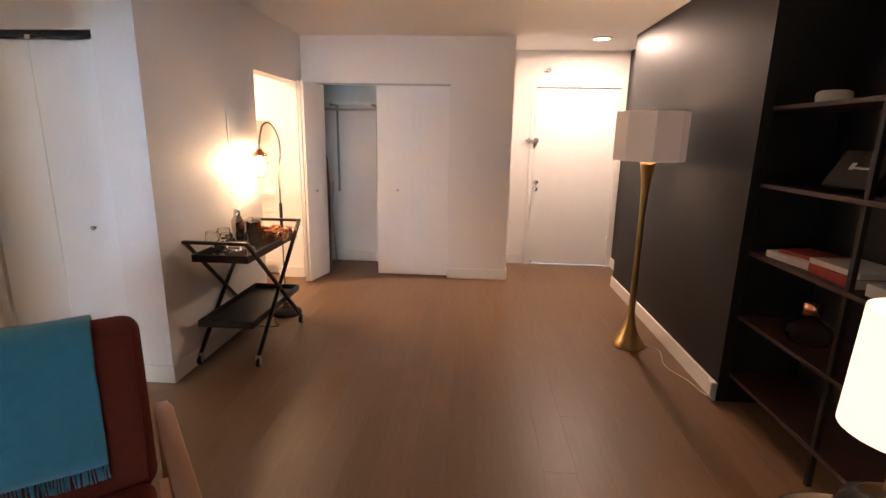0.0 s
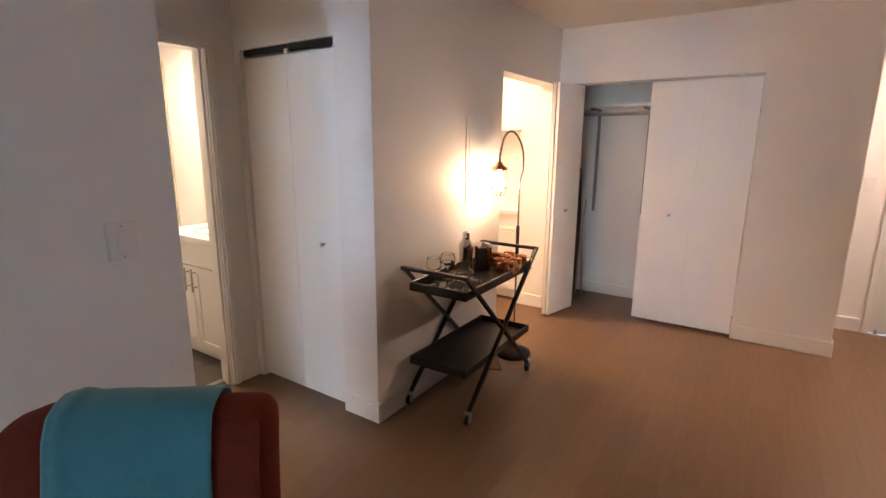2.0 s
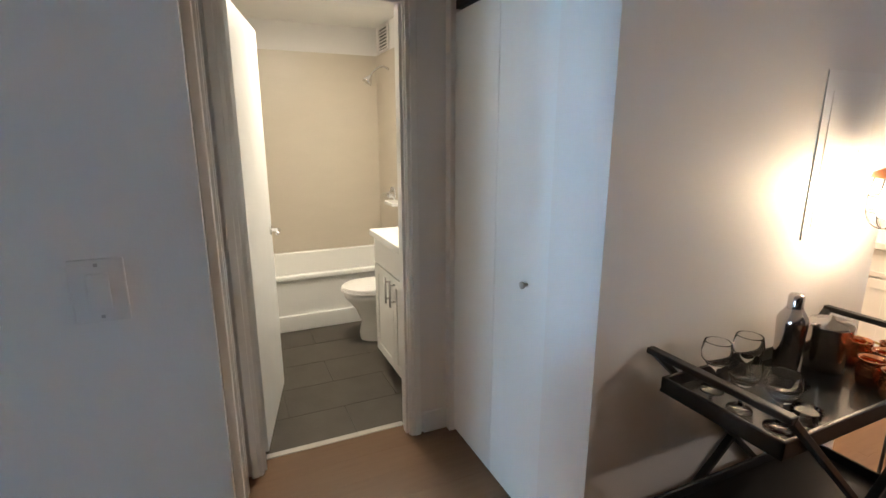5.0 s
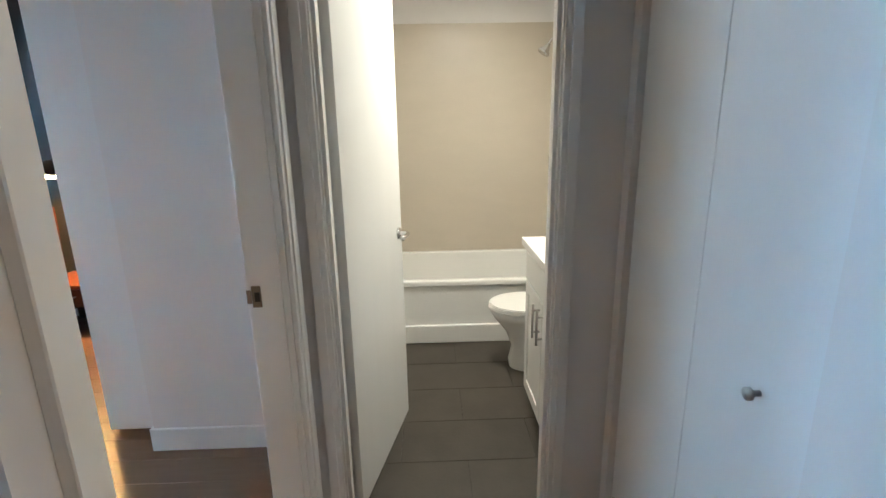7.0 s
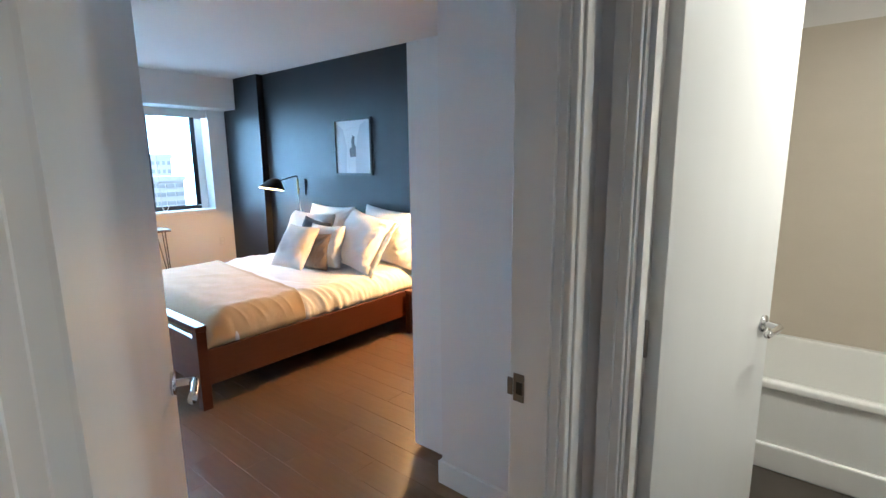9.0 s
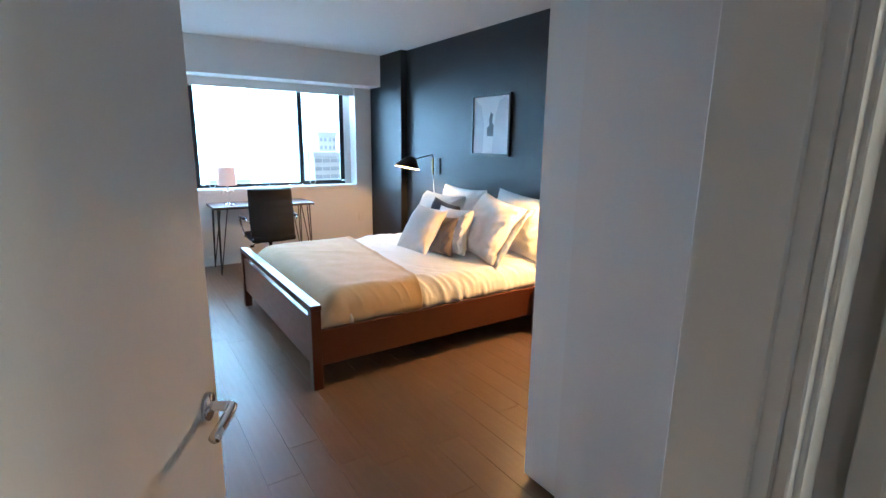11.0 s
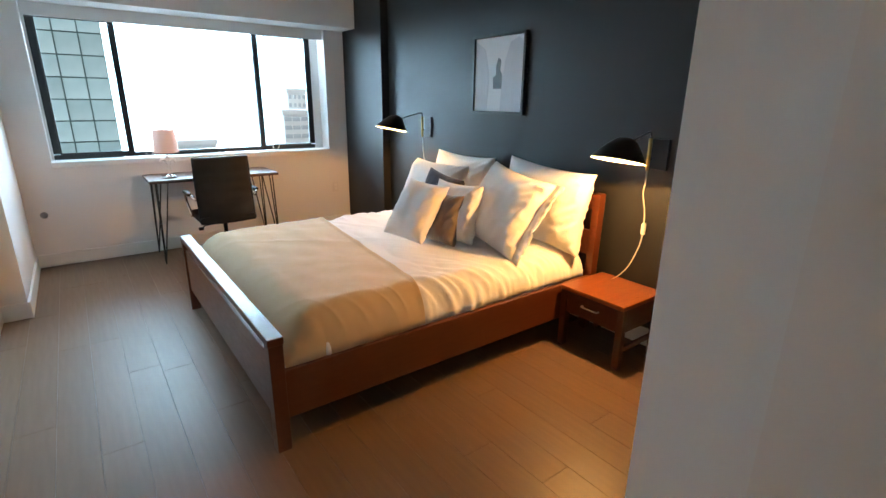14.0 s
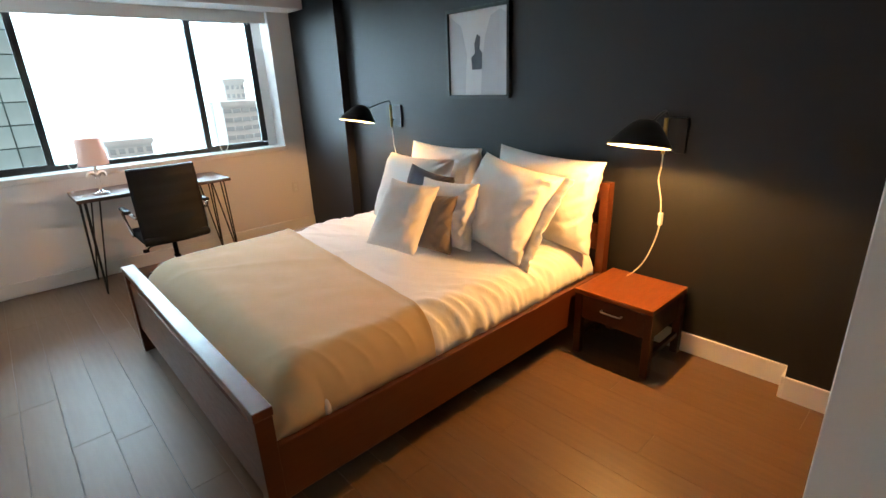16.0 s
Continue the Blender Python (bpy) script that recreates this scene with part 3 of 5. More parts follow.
part("window_reveal", B((-4.69, -4.60, -4.45, -4.33, 0.87, 2.16), (-2.18, -2.16, -4.45, -4.33, 0.87, 2.16)), M_TRIM, wf)
part("latch", B((-2.79, -2.765, -4.325, -4.30, 0.96, 1.02), bev=0.004), M_BLACKMETAL, wf)
rb = thing("roller_blind", (0, 0, 0), "white roller blind rolled up above the window", "blind")
bm = bmesh.new()
tube(bm, [(-4.66, -4.22, 2.11), (-2.19, -4.22, 2.11)], 0.035, 14)
part("roll", bm, M_LINEN, rb, smooth=True)
part("valance", B((-4.68, -2.17, -4.175, -4.165, 2.06, 2.16), bev=0.002), M_TRIM, rb)
for x in (-2.86, -4.06):
    bm = bmesh.new()
    tube(bm, smoothcurve([(x, -4.19, 2.08), (x, -4.2, 1.4), (x + 0.0, -4.2, 0.98), (x - 0.05, -4.2, 0.92), (x - 0.09, -4.2, 0.99)], 5), 0.004, 6)
    part("cord", bm, M_CORD, rb)


# ---- bathroom ----
tub = thing("bathtub", (-4.27, 1.82, 0), "white enamelled bathtub with a stepped apron", "bathtub")
bm = bmesh.new()
box(bm, -0.05, 0.0, 0.0, 1.42, 0.405, 0.45, 0.014, 4)
box(bm, -0.05, -0.018, 0.0, 1.42, 0.0, 0.41, 0.0)
box(bm, -0.05, 0.0, 0.0, 1.42, 0.0, 0.13, 0.008)
part("apron", bm, M_PORC, tub)
bm = bmesh.new()
box(bm, -0.755, -0.05, 0.0, 0.06, 0.05, 0.462, 0.01)
box(bm, -0.755, -0.05, 1.36, 1.42, 0.05, 0.462, 0.01)
box(bm, -0.755, -0.70, 0.06, 1.36, 0.05, 0.462, 0.01)
box(bm, -0.70, -0.05, 0.06, 1.36, 0.0, 0.10, 0.0)
part("basin", bm, M_PORC, tub)
bm = bmesh.new()
tube(bm, smoothcurve([(-0.34, 1.42, 0.66), (-0.34, 1.34, 0.66), (-0.34, 1.30, 0.63)], 4), 0.022, 10)
part("spout", bm, M_CHROME, tub, smooth=True)

toi = thing("toilet", (-3.93, 3.25, 0), "white two-piece toilet with the lid down", "toilet")
bm = bmesh.new()
prof = [(0.095, 0.0), (0.098, 0.05), (0.078, 0.14), (0.10, 0.24), (0.155, 0.33), (0.17, 0.375), (0.14, 0.38)]
rings = []
for r, z in prof:
    rings.append([bm.verts.new((r * math.cos(a) * 1.0, -0.41 + (r * 1.32) * math.sin(a) + (0.02 if z < 0.2 else 0.0) * (1 - z / 0.27), z)) for a in [2 * math.pi * i / 28 for i in range(28)]])
for k in range(len(rings) - 1):
    for i in range(28):
        bm.faces.new((rings[k][i], rings[k][(i + 1) % 28], rings[k + 1][(i + 1) % 28], rings[k + 1][i]))
bm.faces.new(rings[-1])
box(bm, -0.10, 0.10, -0.30, -0.03, 0.0, 0.34, 0.03)
part("bowl", bm, M_PORC, toi, smooth=True)
for nm, z0, z1, s in (("seat", 0.382, 0.40, 1.0), ("lid", 0.402, 0.42, 0.985)):
    bm = bmesh.new()
    bot = [bm.verts.new((s * 0.175 * math.cos(a), -0.41 + s * 0.235 * math.sin(a), z0)) for a in [2 * math.pi * i / 32 for i in range(32)]]
    f = bm.faces.new(bot)
    r = bmesh.ops.extrude_face_region(bm, geom=[f])
    bmesh.ops.translate(bm, verts=[v for v in r["geom"] if isinstance(v, bmesh.types.BMVert)], vec=(0, 0, z1 - z0))
    bmesh.ops.bevel(bm, geom=[e for e in bm.edges if abs(e.verts[0].co.z - e.verts[1].co.z) < 1e-6], offset=0.006, segments=2, affect='EDGES')
    part(nm, bm, M_PORC, toi)
part("tank", B((-0.20, 0.20, -0.19, -0.0, 0.37, 0.74), bev=0.02), M_PORC, toi)
part("tank_lid", B((-0.21, 0.21, -0.20, -0.0, 0.742, 0.77), bev=0.008), M_PORC, toi)
part("flush_lever", B((-0.17, -0.10, -0.205, -0.19, 0.66, 0.68), bev=0.004), M_CHROME, toi)


def shaker_front(parent, name, x0, x1, z0, z1, y, handle=None, drop=0.007):
    bm = bmesh.new()
    box(bm, x0, x1, y + drop, y + 0.018, z0, z1)
    w = 0.055 if z1 - z0 > 0.25 else 0.03
    box(bm, x0, x0 + w, y, y + 0.018, z0, z1, 0.0015, 1)
    box(bm, x1 - w, x1, y, y + 0.018, z0, z1, 0.0015, 1)
    box(bm, x0 + w, x1 - w, y, y + 0.018, z0, z0 + w, 0.0015, 1)
    box(bm, x0 + w, x1 - w, y, y + 0.018, z1 - w, z1, 0.0015, 1)
    o = part(name, bm, M_CAB, parent)
    if handle:
        hx, hz, vertical, ln = handle
        bm = bmesh.new()
        a, b = ((hx, hz - ln / 2), (hx, hz + ln / 2)) if vertical else ((hx - ln / 2, hz), (hx + ln / 2, hz))
        tube(bm, [(a[0], y - 0.032, a[1]), (b[0], y - 0.032, b[1])], 0.006, 10)
        for t in (0.18, 0.82):
            px, pz = a[0] + (b[0] - a[0]) * t, a[1] + (b[1] - a[1]) * t
            tube(bm, [(px, y, pz), (px, y - 0.032, pz)], 0.005, 8)
        part("handle", bm, M_STEEL, o, "brushed steel bar handle", True)
    return o


van = thing("vanity_cabinet", (0, 0, 0), "white shaker vanity cabinet with steel bar handles", "cabinet")
part("body", B((-3.53, -2.80, 2.765, 3.255, 0.09, 0.865), (-3.52, -2.81, 2.82, 3.255, 0.0, 0.09)), M_CAB, van)
part("false_front", B((-3.525, -2.805, 2.745, 2.764, 0.70, 0.86), bev=0.002), M_CAB, van)
shaker_front(van, "door", -3.525, -3.168, 0.10, 0.69, 2.745, (-3.205, 0.60, True, 0.16))
shaker_front(van, "door", -3.162, -2.805, 0.10, 0.69, 2.745, (-3.125, 0.60, True, 0.16))
vt = thing("quartz_countertop", (0, 0, 0), "white quartz vanity top with an undermount basin", "countertop")
part("slab", B((-3.56, -2.77, 2.725, 3.255, 0.866, 0.905), bev=0.004), M_QUARTZ, vt)
part("backsplash", B((-3.56, -2.77, 3.237, 3.258, 0.906, 1.0), bev=0.003), M_QUARTZ, vt)
bm = bmesh.new()
ring = [(-3.165 + 0.20 * math.cos(a), 2.98 + 0.15 * math.sin(a), 0.9075) for a in [2 * math.pi * i / 32 for i in range(32)]]
tube(bm, ring, 0.006, 6, cyclic=True)
part("basin_rim", bm, M_PORC, vt, smooth=True)
fa = thing("faucet", (-3.165, 3.16, 0.906), "chrome basin faucet on the vanity top", "faucet")
bm = bmesh.new()
tube(bm, smoothcurve([(0, 0, 0), (0, 0, 0.12), (0, -0.02, 0.15), (0, -0.12, 0.14), (0, -0.13, 0.12)], 5), 0.014, 10)
part("spout", bm, M_CHROME, fa, smooth=True)
part("lever", B((-0.03, 0.03, -0.02, 0.01, 0.16, 0.175), bev=0.004), M_CHROME, fa)
mi = thing("mirror", (-3.16, 3.257, 1.05), "frameless rectangular mirror above the vanity", "mirror")
part("glass", B((-0.62, 0.39, -0.008, 0.0, 0.0, 1.02), bev=0.002), M_MIRROR, mi)
# Unseen fixture, made up to go with the bathroom fill.
vl = thing("ceiling_light", (-3.6, 2.6, 2.40), "added round white bathroom ceiling light, lit, out of view", "ceiling light")
bm = bmesh.new()
lathe(bm, [(0, 0), (0.15, 0), (0.155, -0.01), (0.155, -0.03), (0.145, -0.03), (0, -0.03)], n=32)
part("base", bm, M_TRIM, vl, smooth=True)
bm = bmesh.new()
lathe(bm, [(0.14, -0.031), (0.135, -0.06), (0.10, -0.08), (0, -0.085)], n=32)
part("diffuser", bm, M_DOWN, vl, smooth=True)
shw = thing("wall_shower", (-4.66, 3.247, 2.02), "chrome shower head on a bent arm", "shower head")
bm = bmesh.new()
tube(bm, smoothcurve([(0, 0, 0), (0, -0.06, 0.02), (0, -0.13, -0.02), (0, -0.16, -0.06)], 5), 0.009, 8)
part("arm", bm, M_CHROME, shw, smooth=True)
bm = bmesh.new()
q = Euler((radians(-35), 0, 0)).to_quaternion()
lathe(bm, [(0.0, 0.02), (0.012, 0.02), (0.018, 0.0), (0.042, -0.04), (0.042, -0.05), (0, -0.05)], (0, -0.165, -0.07), 20, q=q)
part("head", bm, M_CHROME, shw, smooth=True)
sv = thing("shower_valve", (-4.62, 3.247, 0.98), "chrome shower valve with a lever on the tiled wall", "valve")
bm = bmesh.new()
lathe(bm, [(0, 0), (0.075, 0), (0.07, 0.012), (0.03, 0.016), (0.028, 0.05), (0, 0.052)], (0, 0, 0), 24, q=q90)
part("plate", bm, M_CHROME, sv, smooth=True)
part("lever", B((-0.10, 0.02, -0.065, -0.045, -0.012, 0.012), bev=0.004), M_CHROME, sv)
sd = thing("tub_shelf", (-4.45, 3.247, 0.93), "white corner ledge shelf in the tiled shower wall", "shelf")
part("board", B((-0.0, 0.20, -0.14, 0.0, 0, 0.03), bev=0.006), M_PORC, sd)
ve = thing("wall_vent", (-4.80, 3.255, 2.29), "louvred beige air vent high on the bathroom wall", "vent")
# Black sheet imitates the dark duct behind the slats.
part("duct_shade", B((-0.11, 0.11, -0.004, 0.0, -0.10, 0.09)), M_BLACKPAINT, ve)
part("frame", B((-0.13, -0.11, -0.014, 0, -0.11, 0.10), (0.11, 0.13, -0.014, 0, -0.11, 0.10), (-0.11, 0.11, -0.014, 0, -0.11, -0.095), (-0.11, 0.11, -0.014, 0, 0.085, 0.10)), M_PLASTIC, ve)
for k in range(7):
    part("slat", B((-0.11, 0.11, -0.013, -0.005, -0.083 + k * 0.026, -0.073 + k * 0.026)), M_PLASTIC, ve)

# ---- kitchen glimpse ----
x = -1.88
for k in range(3):
    kb = thing("kitchen_base_cabinet", (0, 0, 0), "white shaker base cabinet with a drawer", "cabinet", "kitchen base cabinets")
    x0, x1 = x - 0.6, x - 0.005
    part("body", B((x0, x1, 5.27, 5.86, 0.10, 0.86), (x0, x1, 5.33, 5.86, 0.0, 0.10)), M_CAB, kb)
    shaker_front(kb, "drawer", x0 + 0.003, x1 - 0.003, 0.70, 0.855, 5.25, ((x0 + x1) / 2, 0.775, False, 0.14))
    shaker_front(kb, "door", x0 + 0.003, x1 - 0.003, 0.11, 0.69, 5.25, (x0 + 0.05, 0.60, True, 0.14))
    kw = thing("kitchen_wall_cabinet", (0, 0, 0), "white shaker wall cabinet", "cabinet", "kitchen wall cabinets")
    part("body", B((x0, x1, 5.55, 5.86, 1.66, 2.40)), M_CAB, kw)
    shaker_front(kw, "door", x0 + 0.003, x1 - 0.003, 1.662, 2.398, 5.53)
    x -= 0.6
kc = thing("kitchen_counter", (0, 0, 0), "white quartz kitchen worktop", "countertop")
part("slab", B((-3.69, -1.875, 5.23, 5.86, 0.862, 0.90), bev=0.003), M_QUARTZ, kc)
part("backsplash", B((-3.69, -1.875, 5.845, 5.858, 0.90, 1.66)), M_QUARTZ, kc)


# ---- living room things ----
# bar cart
ct = thing("bar_cart", (0, 0, 0), "black metal folding bar cart with two trays on casters", "bar cart")
CX0, CX1, CY0, CY1 = -1.555, -1.185, 3.085, 3.935


def tray(name, z, h):
    bm = bmesh.new()
    box(bm, CX0, CX1, CY0, CY1, z, z + 0.008)
    for b in ((CX0, CX1, CY0, CY0 + 0.012, z, z + h), (CX0, CX1, CY1 - 0.012, CY1, z, z + h), (CX0, CX0 + 0.012, CY0, CY1, z, z + h), (CX1 - 0.012, CX1, CY0, CY1, z, z + h)):
        box(bm, *b, bev=0.003, seg=1)
    return part(name, bm, M_BLACKMETAL, ct)


tray("top_tray", 0.715, 0.05)
tray("bottom_tray", 0.275, 0.045)
part("tray_insert", B((CX0 + 0.014, CX1 - 0.014, CY0 + 0.014, CY1 - 0.014, 0.7235, 0.727)), mat("smoked_tray_glass", (0.035, 0.036, 0.036), 0.14, vary=0.1, bump=0.0), ct, "dark smoked glass insert")
for x in (CX0 - 0.016, CX1 + 0.016):
    for a, b in (((x, 3.055, 0.85), (x, 3.89, 0.075)), ((x + 0.0, 3.96, 0.85), (x, 3.11, 0.075))):
        bm = bmesh.new()
        obox(bm, a, b, 0.026, 0.018, 0.003)
        part("leg", bm, M_BLACKMETAL, ct)
for y in (3.055, 3.96):
    bm = bmesh.new()
    obox(bm, (CX0 - 0.028, y, 0.85), (CX1 + 0.028, y, 0.85), 0.03, 0.02, 0.004)
    part("handle", bm, M_BLACKMETAL, ct)
for x in (CX0 - 0.016, CX1 + 0.016):
    for y in (3.10, 3.90):
        bm = bmesh.new()
        qx = Euler((0, radians(90), 0)).to_quaternion()
        lathe(bm, [(0.006, -0.011), (0.028, -0.011), (0.031, -0.004), (0.031, 0.004), (0.028, 0.011), (0.006, 0.011)], (x, y, 0.031), 18, q=qx)
        w = part("caster", bm, M_BLACKMETAL, ct, smooth=True)
        part("fork", B((x - 0.017, x - 0.013, y - 0.014, y + 0.014, 0.02, 0.075), (x + 0.013, x + 0.017, y - 0.014, y + 0.014, 0.02, 0.075), (x - 0.017, x + 0.017, y - 0.014, y + 0.014, 0.068, 0.08)), M_STEEL, w)

TZ = 0.7275


def goblet(loc, lying=0.0, rz=0.0):
    g = thing("stemmed_glass", loc, "clear stemmed balloon wine glass on the bar cart", "wine glass", "glasses on the cart")
    bm = bmesh.new()
    prof = [(0.0, 0.0), (0.033, 0.001), (0.034, 0.003), (0.006, 0.008), (0.0045, 0.04), (0.005, 0.07), (0.022, 0.082), (0.041, 0.105), (0.044, 0.128), (0.038, 0.158), (0.036, 0.160), (0.0365, 0.156), (0.042, 0.128), (0.039, 0.107), (0.020, 0.086), (0.0, 0.084)]
    lathe(bm, prof, (0, 0, 0), 24)
    part("glass", bm, M_GLASS, g, smooth=True)
    if lying:
        g.matrix_basis = pose(*loc, lying, 0, rz)
    return g


goblet((-1.48, 3.22, TZ))
goblet((-1.37, 3.19, TZ))
goblet((-1.47, 3.35, TZ))
goblet((-1.27, 3.20, TZ))
tb = thing("glass_tumbler", (-1.245, 3.275, TZ), "clear cut glass tumbler on the bar cart", "glass", "glasses on the cart")
bm = bmesh.new()
lathe(bm, [(0, 0), (0.032, 0), (0.037, 0.05), (0.035, 0.05), (0.030, 0.012), (0, 0.012)], (0, 0, 0), 14)
part("glass", bm, M_GLASS, tb)
tw = thing("glass_bowl", (-1.40, 3.40, TZ), "low ornate clear glass dish on the bar cart", "bowl")
bm = bmesh.new()
prof = [(0.0, 0.0), (0.04, 0.002), (0.05, 0.012), (0.085, 0.035), (0.082, 0.037), (0.048, 0.018), (0.0, 0.012)]
lathe(bm, prof, (0, 0, 0), 12)
part("glass", bm, M_GLASS, tw)
sk = thing("cocktail_shaker", (-1.485, 3.585, TZ), "stainless steel cocktail shaker with a capped lid", "cocktail shaker")
bm = bmesh.new()
lathe(bm, [(0, 0), (0.036, 0), (0.038, 0.01), (0.045, 0.15), (0.046, 0.165)], n=28)
part("body", bm, M_POLISHED, sk, smooth=True)
bm = bmesh.new()
lathe(bm, [(0.046, 0.165), (0.044, 0.178), (0.030, 0.20), (0.024, 0.21)], n=28)
part("lid", bm, M_POLISHED, sk, smooth=True)
bm = bmesh.new()
lathe(bm, [(0.023, 0.205), (0.023, 0.25), (0.018, 0.257), (0, 0.258)], n=24)
part("cap", bm, M_POLISHED, sk, smooth=True)
ibk = thing("ice_bucket", (-1.425, 3.69, TZ), "brushed steel ice bucket with a lid", "ice bucket")
bm = bmesh.new()
lathe(bm, [(0, 0), (0.055, 0), (0.058, 0.005), (0.062, 0.15), (0.064, 0.155), (0.060, 0.156)], n=30)
part("body", bm, M_POLISHED, ibk, smooth=True)
bm = bmesh.new()
lathe(bm, [(0.064, 0.156), (0.06, 0.168), (0.01, 0.172), (0.008, 0.185), (0.0, 0.187)], n=30)
part("lid", bm, M_POLISHED, ibk, smooth=True)
mug = thing("copper_mug", (-1.22, 3.66, TZ), "hammered copper mug with a brass handle on the bar cart", "mug", "copper mugs")
bm = bmesh.new()
lathe(bm, [(0, 0), (0.030, 0), (0.036, 0.008), (0.041, 0.04), (0.038, 0.07), (0.037, 0.082), (0.040, 0.086), (0.036, 0.086), (0.035, 0.07), (0.038, 0.04), (0.03, 0.008), (0, 0.006)], n=24)
part("cup", bm, M_COPPER, mug, smooth=True)
bm = bmesh.new()
tube(bm, smoothcurve([(0.036, 0, 0.075), (0.062, 0, 0.078), (0.070, 0, 0.055), (0.058, 0, 0.03), (0.038, 0, 0.022)], 5), 0.004, 8)
part("handle", bm, M_BRASS, mug, smooth=True)
for k, (mx, my, a) in enumerate(((-1.30, 3.70, 40), (-1.22, 3.76, 300), (-1.31, 3.80, 80), (-1.23, 3.86, 10), (-1.33, 3.89, 200), (-1.40, 3.83, 120))):
    copy_thing(mug, pose(mx, my, TZ, 0, 0, a))

# cage floor lamp
cl = thing("cage_floor_lamp", (-1.37, 4.10, 0), "dark gooseneck floor lamp with a lit bulb in a wire cage", "floor lamp")
bm = bmesh.new()
lathe(bm, [(0, 0), (0.125, 0), (0.13, 0.01), (0.12, 0.035), (0.07, 0.055), (0.03, 0.07), (0.016, 0.10), (0, 0.10)], n=32)
part("base", bm, M_BLACKMETAL, cl, smooth=True)
bm = bmesh.new()
path = smoothcurve([(0, 0, 0.06), (0, 0, 0.6), (0, 0, 1.0), (0.0, 0.0, 1.25), (0.012, 0.02, 1.36), (0.005, 0.01, 1.50), (-0.03, -0.05, 1.60), (-0.065, -0.11, 1.58), (-0.082, -0.14, 1.47), (-0.085, -0.145, 1.40)], 6)
tube(bm, path, 0.0065, 10)
part("pole", bm, M_BRONZE, cl, smooth=True)
bm = bmesh.new()
lathe(bm, [(0.013, 0.62), (0.013, 0.96), (0.0, 0.97)], n=12)
part("sleeve", bm, M_BLACKMETAL, cl, smooth=True)
BL = (-0.085, -0.145)
bm = bmesh.new()
lathe(bm, [(0.0, 1.405), (0.02, 1.405), (0.025, 1.385), (0.055, 1.37), (0.060, 1.352), (0.045, 1.350), (0.02, 1.37)], (*BL, 0), 24)
part("cap", bm, M_COPPER, cl, "copper lamp cap", True)
bm = bmesh.new()
lathe(bm, [(0.0, 1.345), (0.014, 1.34), (0.02, 1.31), (0.033, 1.27), (0.034, 1.25), (0.024, 1.222), (0.0, 1.213)], (*BL, 0), 20)
part("bulb", bm, M_BULB, cl, "glowing filament bulb", True)
bm = bmesh.new()
for k in range(8):
    a = 2 * math.pi * k / 8
    c, s = math.cos(a), math.sin(a)
    tube(bm, smoothcurve([(BL[0] + r * c, BL[1] + r * s, z) for r, z in ((0.052, 1.352), (0.058, 1.31), (0.060, 1.26), (0.048, 1.205), (0.018, 1.18), (0.0, 1.178))], 4), 0.0018, 5)
for r, z in ((0.0595, 1.29), (0.057, 1.235)):
    tube(bm, [(BL[0] + r * math.cos(2 * math.pi * i / 24), BL[1] + r * math.sin(2 * math.pi * i / 24), z) for i in range(24)], 0.0018, 5, cyclic=True)
part("cage", bm, M_BLACKMETAL, cl, "thin wire cage")
bm = bmesh.new()
tube(bm, smoothcurve([(-0.10, 0.0, 0.012), (-0.02, -0.20, 0.006), (0.05, -0.30, 0.006), (-0.10, -0.32, 0.006), (-0.25, -0.15, 0.006), (-0.30, 0.02, 0.10), (-0.305, 0.02, 0.30)], 6), 0.004, 6)
part("cord", bm, M_CORDDK, cl, smooth=True)

# electrical panel and switches
ep = thing("electrical_panel", (-1.5935, 3.90, 1.42), "white painted electrical panel door set in the wall", "electrical panel")
part("frame", B((-0.004, 0.0032, -0.155, 0.155, -0.29, 0.28), bev=0.001), M_TRIM, ep)
part("door", B((0.0032, 0.0056, -0.115, 0.115, -0.25, 0.215), bev=0.001), M_TRIM, ep)
part("latch", B((0.0056, 0.010, 0.085, 0.105, -0.02, 0.02), bev=0.001), M_PLASTIC, ep)


def switch(loc, axis, label, w=0.072, h=0.118):
    s = thing("light_switch", loc, label, "light switch")
    if axis == 'x':
        part("plate", B((0, 0.006, -w / 2, w / 2, -h / 2, h / 2), bev=0.002), M_PLASTIC, s)
        part("rocker", B((0.006, 0.010, -0.017, 0.017, -0.033, 0.033), bev=0.0015), M_PLASTIC, s)
        for z in (-0.048, 0.048):
            part("screw", B((0.006, 0.0072, -0.003, 0.003, z - 0.003, z + 0.003)), M_STEEL, s)
    else:
        part("plate", B((-w / 2, w / 2, -0.006, 0, -h / 2, h / 2), bev=0.002), M_PLASTIC, s)
        part("rocker", B((-0.017, 0.017, -0.010, -0.006, -0.033, 0.033), bev=0.0015), M_PLASTIC, s)
    return s


switch((-1.595, 1.684, 1.222), 'x', "white rocker light switch on the painted wall", 0.085)
switch((0.735, 6.14, 1.225), 'y', "white light switch beside the entry door")
al = thing("door_sensor", (1.03, 6.14, 2.29), "small white and steel door alarm sensor above the door", "sensor")
bm = bmesh.new()
lathe(bm, [(0, 0), (0.022, 0), (0.022, 0.05), (0.017, 0.062), (0, 0.064)], (0, 0, 0), 18, q=q90)
part("body", bm, M_STEEL, al, smooth=True)
part("base", B((-0.05, -0.018, -0.03, 0, -0.02, 0.02), bev=0.004), M_PLASTIC, al)
dl = thing("ceiling_downlight", (1.43, 5.43, H - 0.012), "round recessed ceiling downlight, lit", "ceiling light")
bm = bmesh.new()
